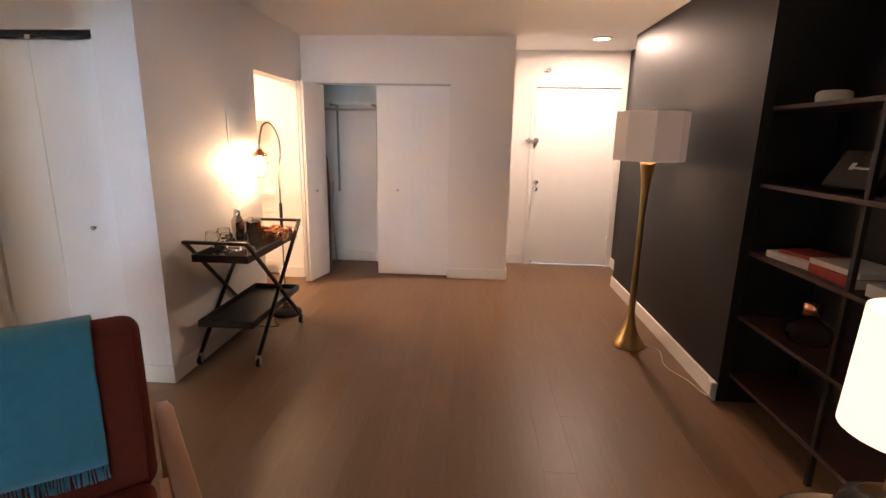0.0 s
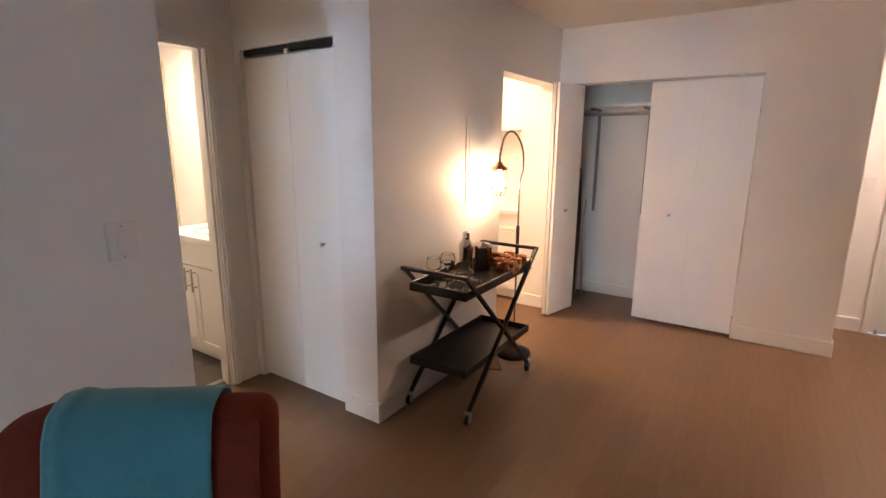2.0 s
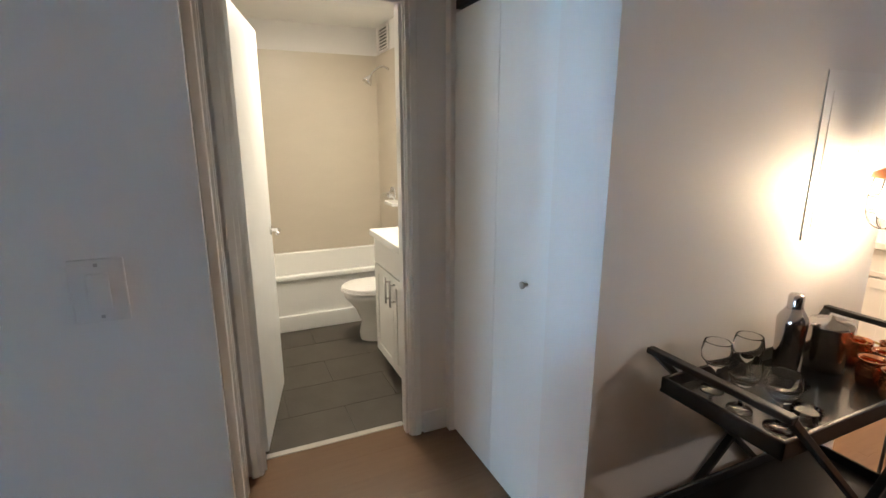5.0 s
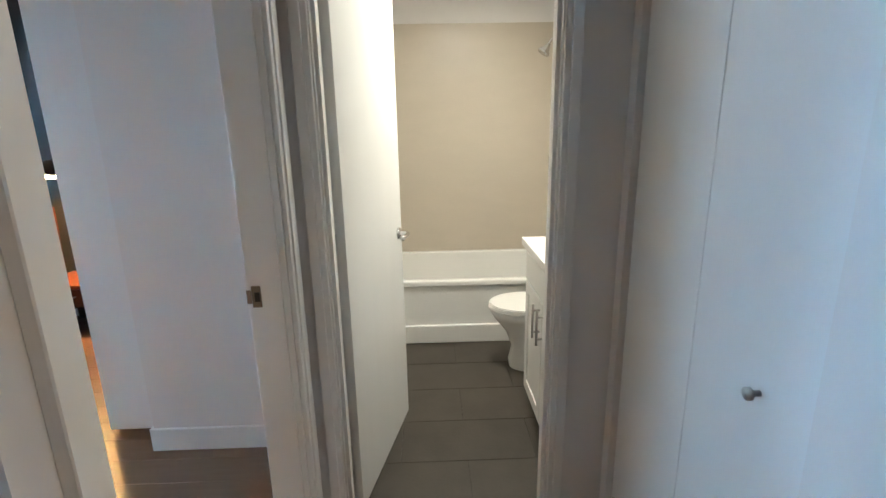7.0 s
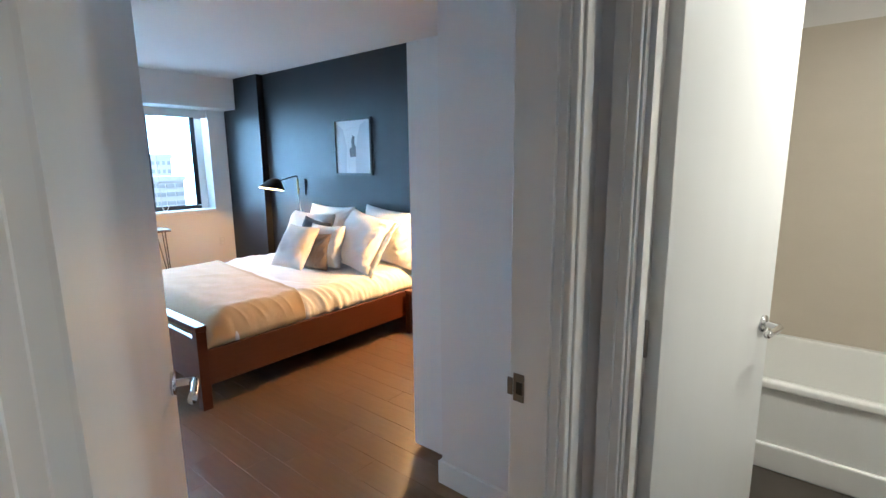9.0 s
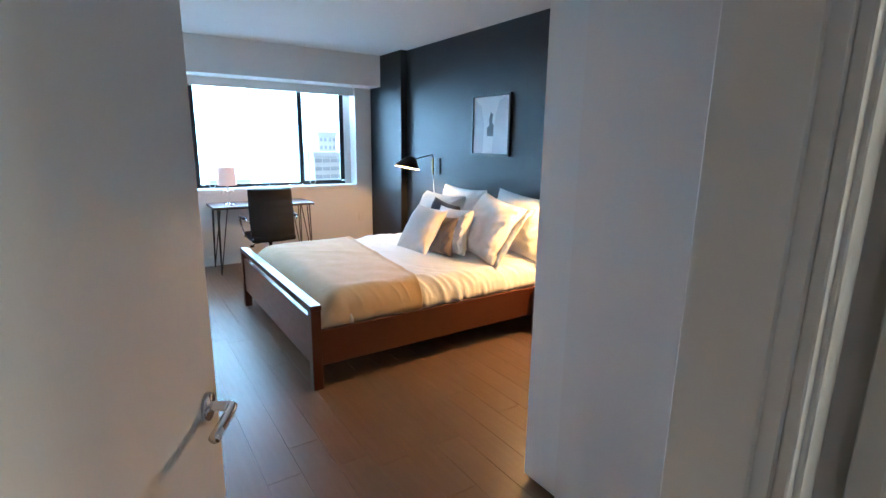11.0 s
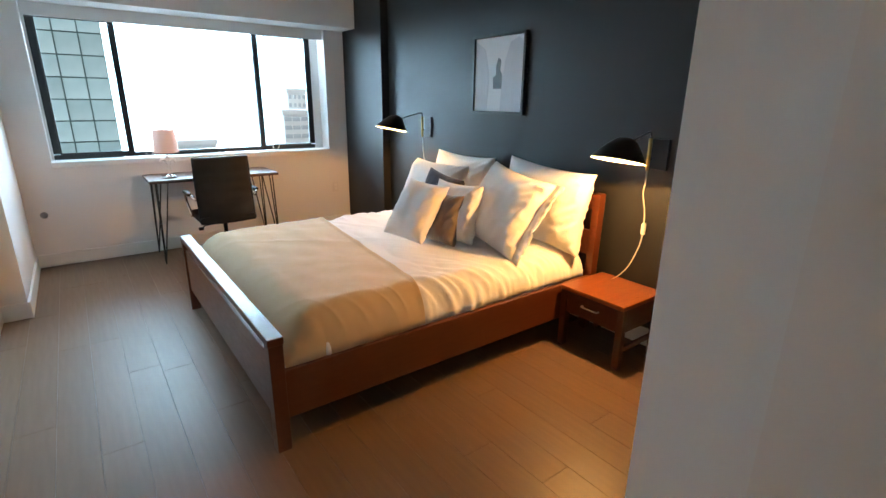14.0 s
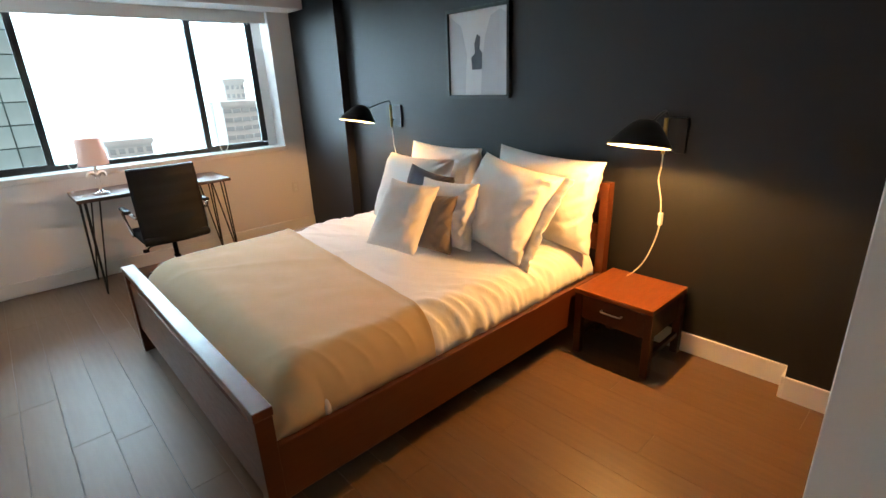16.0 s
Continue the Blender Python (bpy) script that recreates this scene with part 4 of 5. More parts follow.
lathe(bm, [(0.075, 0.0), (0.10, 0.002), (0.10, 0.012), (0.075, 0.012)], n=32)
part("ring", bm, M_TRIM, dl, smooth=True)
bm = bmesh.new()
lathe(bm, [(0, 0.004), (0.075, 0.004), (0.075, 0.010), (0, 0.010)], n=32)
part("diffuser", bm, M_DOWN, dl)

# brass floor lamp
fl2 = thing("floor_lamp", (1.435, 3.75, 0), "brass trumpet floor lamp with a grey drum shade", "floor lamp")
bm = bmesh.new()
prof = [(0, 0), (0.128, 0), (0.130, 0.006), (0.098, 0.055), (0.062, 0.12), (0.036, 0.19), (0.026, 0.28), (0.022, 0.48), (0.021, 0.70), (0.022, 0.95), (0.025, 1.12), (0.033, 1.25), (0.050, 1.355), (0.056, 1.372), (0, 1.372)]
lathe(bm, prof, n=8)
bm.transform(Matrix.Rotation(radians(12), 4, 'Z'))
part("stem", bm, M_LAMPBRASS, fl2, "aged brass faceted trumpet stem")
bm = bmesh.new()
SA = [(0.238, 1.385), (0.238, 1.715), (0.234, 1.715), (0.234, 1.385)]
lathe(bm, SA + SA[:1], n=8)
bm.transform(Matrix.Rotation(radians(22.5 + 10), 4, 'Z'))
for f in bm.faces:
    f.smooth = False
part("shade", bm, M_SHADE_DIM, fl2, "grey linen faceted drum shade")
bm = bmesh.new()
lathe(bm, [(0, 1.50), (0.03, 1.51), (0.032, 1.55), (0, 1.60)], n=16)
part("bulb", bm, M_PLASTIC, fl2)
bm = bmesh.new()
for a in (0, 60, 120):
    c, s = 0.224 * math.cos(radians(a)), 0.224 * math.sin(radians(a))
    tube(bm, [(c, s, 1.66), (-c, -s, 1.66)], 0.003, 6)
tube(bm, [(0, 0, 1.37), (0, 0, 1.74)], 0.004, 6)
part("harp", bm, M_BRASS, fl2)
bm = bmesh.new()
tube(bm, smoothcurve([(0.12, -0.02, 0.012), (0.2, -0.10, 0.006), (0.15, -0.35, 0.006), (0.22, -0.55, 0.006), (0.24, -0.75, 0.02), (0.27, -0.79, 0.06)], 6), 0.0035, 6)
part("cord", bm, M_CORD, fl2, smooth=True)
ad = thing("power_adapter", (1.716, 2.99, 0.03), "small white plug adapter at the wall's end", "adapter")
part("body", B((-0.035, 0.0, -0.03, 0.03, 0.0, 0.09), bev=0.006), M_PLASTIC, ad)

# shelving unit
su = thing("shelving_unit", (0, 0, 0), "black metal shelving unit with dark wood shelves", "shelf")
for x in (1.79, 2.12):
    for y in (2.97, 2.235, 1.50):
        part("post", B((x - 0.012, x + 0.012, y - 0.012, y + 0.012, 0, 1.83), bev=0.002), M_BLACKMETAL, su)
for z in (0.19, 0.55, 0.93, 1.31, 1.71):
    part("shelf_board", B((1.775, 2.135, 1.49, 2.985, z - 0.022, z), bev=0.002), M_DARKWOOD, su)
bm = bmesh.new()
obox(bm, (2.13, 1.5, 0.2), (2.13, 2.23, 1.7), 0.006, 0.016)
obox(bm, (2.13, 2.23, 0.2), (2.13, 1.5, 1.7), 0.006, 0.016)
part("brace", bm, M_BLACKMETAL, su)
dv = thing("white_speaker", (1.92, 2.74, 1.711), "small rounded white speaker on the top shelf", "speaker")
bm = bmesh.new()
lathe(bm, [(0, 0), (0.055, 0), (0.07, 0.01), (0.074, 0.03), (0.07, 0.052), (0.055, 0.06), (0, 0.062)], n=28)
part("body", bm, M_PLASTIC, dv, smooth=True)
sp = thing("amplifier_speaker", (1.90, 2.47, 1.311), "black vintage-style speaker with a pale script badge", "speaker")
bm = B((-0.03, 0.03, -0.155, 0.155, 0.0, 0.19), bev=0.008)
bm.transform(Matrix.Translation((-0.02, 0, 0.012)) @ Matrix.Rotation(radians(30), 4, 'Y'))
o = part("cabinet", bm, M_LEATHER, sp)
bm = B((-0.033, -0.029, -0.145, 0.145, 0.01, 0.18), bev=0.003)
bm.transform(Matrix.Translation((-0.02, 0, 0.012)) @ Matrix.Rotation(radians(30), 4, 'Y'))
g = part("grille", bm, mat("speaker_grille_cloth", (0.05, 0.047, 0.045), 0.8, vary=0.2, scale=60, bump=0.4, bscale=500), sp, "dark grey grille cloth")
bm = B((-0.037, -0.032, -0.06, 0.03, 0.09, 0.10), (-0.037, -0.032, 0.025, 0.05, 0.085, 0.12), bev=0.002)
bm.transform(Matrix.Translation((-0.02, 0, 0.012)) @ Matrix.Rotation(radians(30), 4, 'Y'))
part("badge", bm, M_PLASTIC, g, "pale script badge")


def book(loc, w, d, t, rz, cover, label):
    b = thing("book", loc, label, "book", "books on the shelf", rz=rz)
    part("pages", B((-d / 2 + 0.004, d / 2 - 0.004, -w / 2 + 0.001, w / 2 - 0.004, 0.003, t - 0.003)), M_PAGES, b)
    part("cover", B((-d / 2, d / 2, -w / 2, w / 2, 0, 0.003), (-d / 2, d / 2, -w / 2, w / 2, t - 0.003, t), (-d / 2, -d / 2 + 0.003, -w / 2, w / 2, 0.003, t - 0.003)), cover, b)


book((1.94, 2.72, 0.9305), 0.30, 0.24, 0.035, 6, M_BOOKW, "white hardback book lying on the shelf")
book((1.95, 2.70, 0.967), 0.24, 0.19, 0.018, 14, M_BOOKR, "red hardback book lying on another book")
book((1.94, 2.40, 0.9305), 0.30, 0.24, 0.045, -4, M_BOOKR, "thick red hardback book lying on the shelf")
book((1.94, 2.40, 0.977), 0.29, 0.23, 0.025, 3, M_BOOKW, "white hardback book lying on a red one")
book((1.94, 2.05, 0.9305), 0.28, 0.24, 0.05, 2, M_BOOKW, "thick white hardback book lying on the shelf")
dc = thing("decanter", (1.92, 2.60, 0.5505), "round clear glass decanter with a copper stopper", "decanter")
bm = bmesh.new()
lathe(bm, [(0, 0), (0.07, 0.0), (0.10, 0.03), (0.105, 0.055), (0.09, 0.09), (0.05, 0.115), (0.03, 0.125), (0.03, 0.14), (0.027, 0.14), (0.027, 0.125), (0.086, 0.09), (0.10, 0.055), (0.09, 0.01), (0, 0.008)], n=30)
part("body", bm, M_GLASS, dc, smooth=True)
bm = bmesh.new()
lathe(bm, [(0, 0.14), (0.036, 0.14), (0.042, 0.145), (0.042, 0.205), (0.036, 0.21), (0, 0.21)], n=24)
part("stopper", bm, M_COPPER, dc, "copper stopper", True)

# side table and lamp
stb = thing("side_table", (1.31, 1.315, 0), "round black side table with a rimmed top", "side table")
bm = bmesh.new()
lathe(bm, [(0, 0.435), (0.25, 0.435), (0.262, 0.44), (0.262, 0.475), (0.255, 0.475), (0.25, 0.45), (0, 0.45)], n=40)
part("top", bm, M_BLACKMETAL, stb, smooth=True)
for a in (30, 150, 270):
    c, s = math.cos(radians(a)), math.sin(radians(a))
    bm = bmesh.new()
    tube(bm, [(0.20 * c, 0.20 * s, 0.44), (0.23 * c, 0.23 * s, 0.0)], 0.010, 8)
    part("leg", bm, M_BLACKMETAL, stb)
tl = thing("table_lamp", (1.385, 1.42, 0.4505), "glass table lamp with a glowing cream drum shade", "table lamp")
bm = bmesh.new()
lathe(bm, [(0, 0), (0.06, 0), (0.10, 0.03), (0.115, 0.07), (0.10, 0.115), (0.05, 0.15), (0.02, 0.165), (0, 0.165)], n=32)
part("base", bm, M_GLASS, tl, "clear glass globe base", True)
bm = bmesh.new()
lathe(bm, [(0.018, 0.16), (0.018, 0.21), (0.010, 0.22), (0.010, 0.46), (0, 0.46)], n=12)
part("neck", bm, M_BRASS, tl)
bm = bmesh.new()
lathe(bm, [(0.147, 0.33), (0.136, 0.665), (0.132, 0.665), (0.143, 0.33), (0.147, 0.33)], n=36)
part("shade", bm, M_SHADE_ON, tl, "glowing cream fabric shade", True)

# armchair with throw
CHAIR = (-1.124, 1.511, 0)
ac = thing("armchair", CHAIR, "rust red upholstered armchair with a tan wooden frame", "armchair", rz=-52)


def softbox(x0, x1, y0, y1, z0, z1, r, m=None):
    bm = bmesh.new()
    box(bm, x0, x1, y0, y1, z0, z1, r, 5)
    if m:
        bm.transform(m)
    return bm


def ribbon(bm, pts, w, h):
    """A flat board of width w (along y) and thickness h that follows a curve in the x-z plane."""
    rows = []
    for k, p in enumerate(pts):
        d = (pts[min(k + 1, len(pts) - 1)] - pts[max(k - 1, 0)]).normalized()
        n = Vector((-d.z, 0, d.x))
        e = 1.0 - 0.35 * max(0.0, 1 - min(k, len(pts) - 1 - k) / 3)
        rows.append([bm.verts.new(p + Vector((0, sy * w / 2 * e, 0)) + n * sz * h / 2) for sy, sz in ((-1, -0.6), (-0.8, -1), (0.8, -1), (1, -0.6), (1, 0.6), (0.8, 1), (-0.8, 1), (-1, 0.6))])
    for a, b in zip(rows, rows[1:]):
        for i in range(8):
            bm.faces.new((a[i], a[(i + 1) % 8], b[(i + 1) % 8], b[i]))
    bm.faces.new(list(reversed(rows[0])))
    bm.faces.new(rows[-1])


def back_x(z):
    """Middle plane of the raked chair back."""
    return 0.17 * (0.90 - z)


def back_drop(y):
    """How far the top edge falls towards the rounded corner of the back."""
    return 0.06 * max(0.0, (-y - 0.17) / 0.19) ** 2


bm = bmesh.new()
box(bm, -0.062, 0.062, -0.36, 0.288, 0.34, 0.915, 0.052, 5)
bmesh.ops.subdivide_edges(bm, edges=[e for e in bm.edges if e.calc_length() > 0.2], cuts=8, use_grid_fill=True)
for v in bm.verts:
    v.co.z -= back_drop(v.co.y) * max(0.0, (v.co.z - 0.5) / 0.4)
    v.co.x += back_x(v.co.z) + 0.004 * noise.noise((v.co.y * 9, v.co.z * 9, 3))
part("backrest", bm, M_RUST, ac, smooth=True)
bm = bmesh.new()
seam = []
for k in range(40):
    a = 2 * math.pi * k / 40
    yy = -0.036 + max(-0.298, min(0.298, 0.44 * math.cos(a)))
    zz = 0.63 + max(-0.262, min(0.262, 0.40 * math.sin(a)))
    zz -= back_drop(yy) * max(0.0, (zz - 0.5) / 0.4)
    seam.append((back_x(zz) + 0.061, yy, zz))
tube(bm, seam, 0.0035, 6, cyclic=True)
part("piping", bm, M_RUST, ac, smooth=True)
part("seat", softbox(0.13, 0.60, -0.275, 0.275, 0.27, 0.385, 0.045), M_RUST, ac, smooth=True)
for s in (-1, 1):
    bm = bmesh.new()
    ribbon(bm, smoothcurve([(0.0, s * 0.325, 0.565), (0.10, s * 0.327, 0.572), (0.24, s * 0.332, 0.555), (0.38, s * 0.342, 0.52), (0.50, s * 0.35, 0.49), (0.56, s * 0.352, 0.465)], 5), 0.062, 0.022)
    part("armrest", bm, M_TAN, ac, "tan wooden armrest", True)
    for a, b in (((-0.10, s * 0.315, 0.0), (0.05, s * 0.32, 0.56)), ((0.55, s * 0.34, 0.0), (0.46, s * 0.34, 0.49))):
        bm = bmesh.new()
        obox(bm, a, b, 0.036, 0.03, 0.005)
        part("leg", bm, M_TAN, ac)
part("rail", B((0.0, 0.58, -0.318, -0.288, 0.23, 0.27), (0.0, 0.58, 0.288, 0.318, 0.23, 0.27), (0.54, 0.58, -0.288, 0.288, 0.23, 0.27), bev=0.004), M_TAN, ac)
th = thing("throw_blanket", CHAIR, "teal wool throw draped over the chair back", "throw", rz=-52)
NY = 44
shape = [(-1, 0.47 + 0.035 * k) for k in range(12)] + [(-0.8, 0.904), (-0.4, 0.924), (0.0, 0.930), (0.4, 0.924), (0.8, 0.908)] + [(1, 0.87 - 0.035 * k) for k in range(12)]
grid = []
for i, (side, pz) in enumerate(shape):
    row = []
    for j in range(NY + 1):
        t = j / NY
        y = -0.205 + 0.363 * t - 0.05 * max(0.0, 0.9 - pz) * (1 - t)
        fold = 0.007 * math.exp(-((t - 0.10) / 0.05) ** 2) + 0.004 * (0.5 + noise.noise((y * 9, pz * 5, 2)))
        z = pz - back_drop(y) * max(0.0, (pz - 0.5) / 0.4)
        if abs(side) == 1:
            z += (0.012 * noise.noise((y * 6, side, 1)) if i in (0, len(shape) - 1) else 0)
        x = back_x(z) + side * (0.076 + fold)
        row.append((x, y + 0.004 * noise.noise((pz * 11, t * 2, 5)), z + (fold if abs(side) < 1 else 0)))
    grid.append(row)
bm = bmesh.new()
vg = [[bm.verts.new(p) for p in row] for row in grid]
for i in range(len(vg) - 1):
    for j in range(NY):
        bm.faces.new((vg[i][j], vg[i][j + 1], vg[i + 1][j + 1], vg[i + 1][j]))
o = part("cloth", bm, M_TEAL, th, smooth=True)
sol = o.modifiers.new("thick", 'SOLIDIFY')
sol.thickness, sol.offset = 0.006, 0.0
bm = bmesh.new()
for j in range(80):
    p = grid[-1][round(j * NY / 79)]
    y = p[1] + random.uniform(-0.003, 0.003)
    tube(bm, [(p[0], y, p[2] + 0.003), (p[0] + random.uniform(-0.002, 0.008), y + random.uniform(-0.006, 0.006), p[2] - 0.05)], 0.0022, 4)
part("fringe", bm, M_TEAL, th, "short teal fringe")


# ---- bedroom things ----
bed = thing("bed", (0, 0, 0), "low walnut-stained wooden platform bed with a slatted footboard", "bed")
YN, YF = -0.595, -2.475
XH, XF = -4.90, -2.85
for y in (YN - 0.03, YF + 0.03):
    part("foot_post", B((XF - 0.03, XF + 0.03, y - 0.03, y + 0.03, 0, 0.50), bev=0.003), M_BEDWOOD, bed)
part("foot_rail", B((XF - 0.035, XF + 0.032, YF, YN, 0.50, 0.535), bev=0.004), M_BEDWOOD, bed)
part("foot_panel", B((XF - 0.012, XF + 0.018, YF + 0.06, YN - 0.06, 0.15, 0.445), bev=0.003), M_BEDWOOD, bed)
part("side_rail", B((XH, XF - 0.03, YN - 0.04, YN - 0.008, 0.15, 0.372), bev=0.003), M_BEDWOOD, bed)
part("side_rail", B((XH, XF - 0.03, YF + 0.008, YF + 0.04, 0.15, 0.372), bev=0.003), M_BEDWOOD, bed)
for y in (YN - 0.03, YF + 0.03):
    bm = bmesh.new()
    obox(bm, (XH - 0.0, y, 0.0), (XH - 0.03, y, 0.905), 0.055, 0.055, 0.004)
    part("head_post", bm, M_BEDWOOD, bed)
for z0, z1 in ((0.80, 0.90), (0.50, 0.66), (0.20, 0.38)):
    part("head_rail", B((XH - 0.035, XH - 0.008, YF + 0.06, YN - 0.06, z0, z1), bev=0.004), M_BEDWOOD, bed)
part("slat_base", B((XH + 0.01, XF - 0.04, YF + 0.042, YN - 0.042, 0.22, 0.25)), M_DARKWOOD, bed)
mt = thing("mattress", (0, 0, 0), "thick white mattress on the bed frame", "mattress")
part("body", B((XH + 0.02, XF - 0.07, YF + 0.06, YN - 0.06, 0.252, 0.47), bev=0.05), M_LINEN, mt, smooth=True)


def edge_round(d, r):
    if d <= 0:
        return 0.0
    return 1.0 if d >= r else math.sqrt(max(0.0, 1 - ((r - d) / r) ** 2))


def crease(p):
    """Sharp ridges, as in folded cloth."""
    return (1 - min(1.0, 2.2 * abs(noise.noise(p)))) ** 1.6


def spread(name, x_start, x_end, lift, material, low, fold=False, seed=0):
    """A cloth that lies over the mattress and hangs inside the rails."""
    bm = bmesh.new()
    y0, y1 = YF + 0.045 - lift * 0.3, YN - 0.045 + lift * 0.3
    nx, ny = 230, 170
    grid = []
    for i in range(nx + 1):
        u = i / nx
        row = []
        for j in range(ny + 1):
            v = j / ny
            c = 0.5 - 0.5 * math.cos(math.pi * v)
            c = 0.35 * v + 0.65 * c
            y = y0 + (y1 - y0) * c
            xs = x_start(y) if callable(x_start) else x_start
            cu = 0.55 * u + 0.45 * (0.5 - 0.5 * math.cos(math.pi * u))
            x = xs + (x_end - xs) * cu
            dy = min(y - y0, y1 - y)
            dx = x_end - x
            e = edge_round(dy, 0.16) * edge_round(dx, 0.20)
            near = math.exp(-dy / 0.10)
            z = low + (0.535 - low) * e + lift
            z += (0.006 if fold else 0.014) * noise.noise((x * 2.1 + seed, y * 2.4, 0)) * e + 0.006 * noise.noise((x * 7, y * 7 + seed, 1)) * e
            if not fold:
                z += 0.012 * (abs(noise.noise((x * 5.0, y * 3.0, 4))) ** 0.7) * e
                near2 = math.exp(-dy / 0.16) * min(1, dy / 0.02) * max(0.0, min(1.0, (-3.56 - x) / 0.12))
                z += near2 * (0.036 * crease((x * 9 + y * 6, y * 2.2 - x * 1.5, 2)) - 0.020)
                z += near2 * 0.014 * crease((x * 20 + y * 11, y * 3, 9))
                z += 0.005 * e * crease((x * 3.2 + y * 2.2, y * 1.3 - x * 0.8, 6)) ** 3
            else:
                z += 0.011 * math.exp(-dy / 0.07) * crease((x * 11 + y * 5, y * 2.5, 7)) * min(1, dy / 0.03)
                z += 0.003 * e * crease((x * 1.6 + y * 2.1, y * 0.5 - x * 0.7, 3)) ** 3
                z += 0.008 * math.exp(-((x - xs) / 0.02) ** 2)
            amp = 0.012 if not fold else 0.006
            yy = y + (1 if y > (y0 + y1) / 2 else -1) * near * amp * (2 * abs(noise.noise((x * (17 if not fold else 8), y * 2, seed + 4))) - 0.4)
            row.append(bm.verts.new((x, yy, z)))
        grid.append(row)
    for i in range(nx):
        for j in range(ny):
            bm.faces.new((grid[i][j], grid[i + 1][j], grid[i + 1][j + 1], grid[i][j + 1]))
    th = thing(name[0], (0, 0, 0), name[1], name[2])
    o = part("cloth", bm, material, th, smooth=True)
    sl = o.modifiers.new("thick", 'SOLIDIFY')
    sl.thickness, sl.offset = 0.008 if fold else 0.015, -1.0
    return th


spread(("duvet", "rumpled white duvet tucked into the bed frame", "duvet"), XH + 0.05, XF - 0.055, 0.010, M_LINEN, 0.355, seed=2)
spread(("bed_blanket", "beige blanket folded across the foot of the bed", "blanket"), lambda y: -3.60 - 0.20 * (YN - y) / 1.88, XF - 0.045, 0.036, M_BLANKET, 0.335, fold=True, seed=5)


def pillow(label, loc, w, h, t, lean, rz, material, seed, flange=0.0, roll=0.0, name="pillow", rumple=0.030):
    n = 44
    bm = bmesh.new()
    sheets = []
    for side in (1, -1):
        g = []
        for i in range(n + 1):
            row = []
            for j in range(n + 1):
                u, v = math.sin(math.pi / 2 * (2 * i / n - 1)), math.sin(math.pi / 2 * (2 * j / n - 1))
                x = w / 2 * u * (1 - 0.09 * (1 - v * v) * abs(u))
                z = h / 2 * v * (1 - 0.09 * (1 - u * u) * abs(v))
                full = max(0.0, (1 - u ** 4) * (1 - v ** 4))
                d = t / 2 * full ** 0.62
                wr = 0.008 * full ** 0.5 * noise.noise((x * 7 + seed, z * 7, side)) + 0.006 * full ** 0.4 * noise.noise((x * 20, z * 9 + seed, side)) + 0.012 * full ** 0.4 * abs(noise.noise((x * 4 + 2 * seed + z * 3, z * 8 - x * 5, side))) + (0.003 + rumple * max(0.0, u) ** 2.6) * full ** 0.25 * crease((x * 12 + seed, z * 19 - x * 11, side)) + 0.007 * full ** 0.3 * crease((x * 5 + z * 4 + seed, z * 3, side + 3))
                sag = -0.03 * (1 - v) * 0.5 * (1 - u * u)
                row.append((x, side * (d + wr), z + sag * 0.4))
            g.append(row)
        sheets.append(g)
    vs = [[[None] * (n + 1) for _ in range(n + 1)] for _ in range(2)]
    for i in range(n + 1):
        for j in range(n + 1):
            rim = i in (0, n) or j in (0, n)
            a = bm.verts.new(sheets[0][i][j])
            vs[0][i][j] = a
            vs[1][i][j] = a if rim else bm.verts.new(sheets[1][i][j])
    for s in (0, 1):
        for i in range(n):
            for j in range(n):
                q = (vs[s][i][j], vs[s][i + 1][j], vs[s][i + 1][j + 1], vs[s][i][j + 1])
                bm.faces.new(q if s else tuple(reversed(q)))
    p = new(name)
    p.matrix_basis = pose(*loc, lean, roll, rz)
    tagged(p, label, "pillow", "bed pillows")
    part("cushion", bm, material, p, smooth=True)
    if flange:
        bm = bmesh.new()
        m = 40
        for sgn, along in ((1, 'z'),):
            rows = []
            for k in range(m + 1):
                tt = 2 * k / m - 1
                e = 0.030 * noise.noise((k * 0.33, seed, 0)) + 0.014 * noise.noise((k * 0.9, seed, 5))
                rows.append((bm.verts.new((w / 2 * (1 - 0.09 * (1 - tt * tt)) - 0.012, 0.004, h / 2 * tt)), bm.verts.new((w / 2 * (1 - 0.07 * (1 - tt * tt)) + flange, e, h / 2 * tt * 1.02))))
            for k in range(m):
                bm.faces.new((rows[k][0], rows[k][1], rows[k + 1][1], rows[k + 1][0]))
        o = part("flange", bm, material, p, smooth=True)
        o.modifiers.new("thick", 'SOLIDIFY').thickness = 0.006
    return p


WP = "plump white cotton pillow propped against the headboard"
pillow(WP, (-4.80, -0.98, 0.80), 0.78, 0.52, 0.20, -8, 86, M_LINEN, 1, roll=3)
pillow(WP, (-4.81, -1.87, 0.80), 0.78, 0.50, 0.20, -8, 86, M_LINEN, 2)
pillow("large white sham pillow with a flanged hem", (-4.47, -1.01, 0.80), 0.62, 0.52, 0.20, -31, 83, M_LINEN, 3, 0.06, roll=7, rumple=0.034)
pillow("large white sham pillow with a flanged hem", (-4.50, -1.86, 0.78), 0.66, 0.48, 0.19, -26, 90, M_LINEN, 4)
pillow("square white cushion edged in white cotton", (-4.28, -1.27, 0.755), 0.42, 0.38, 0.12, -14, 95, M_LINEN, 5, name="cushion_pillow")
pillow("small taupe velvet cushion leaning on a white one", (-4.20, -1.31, 0.715), 0.34, 0.33, 0.12, -16, 96, M_TAUPE, 6, name="cushion_pillow")
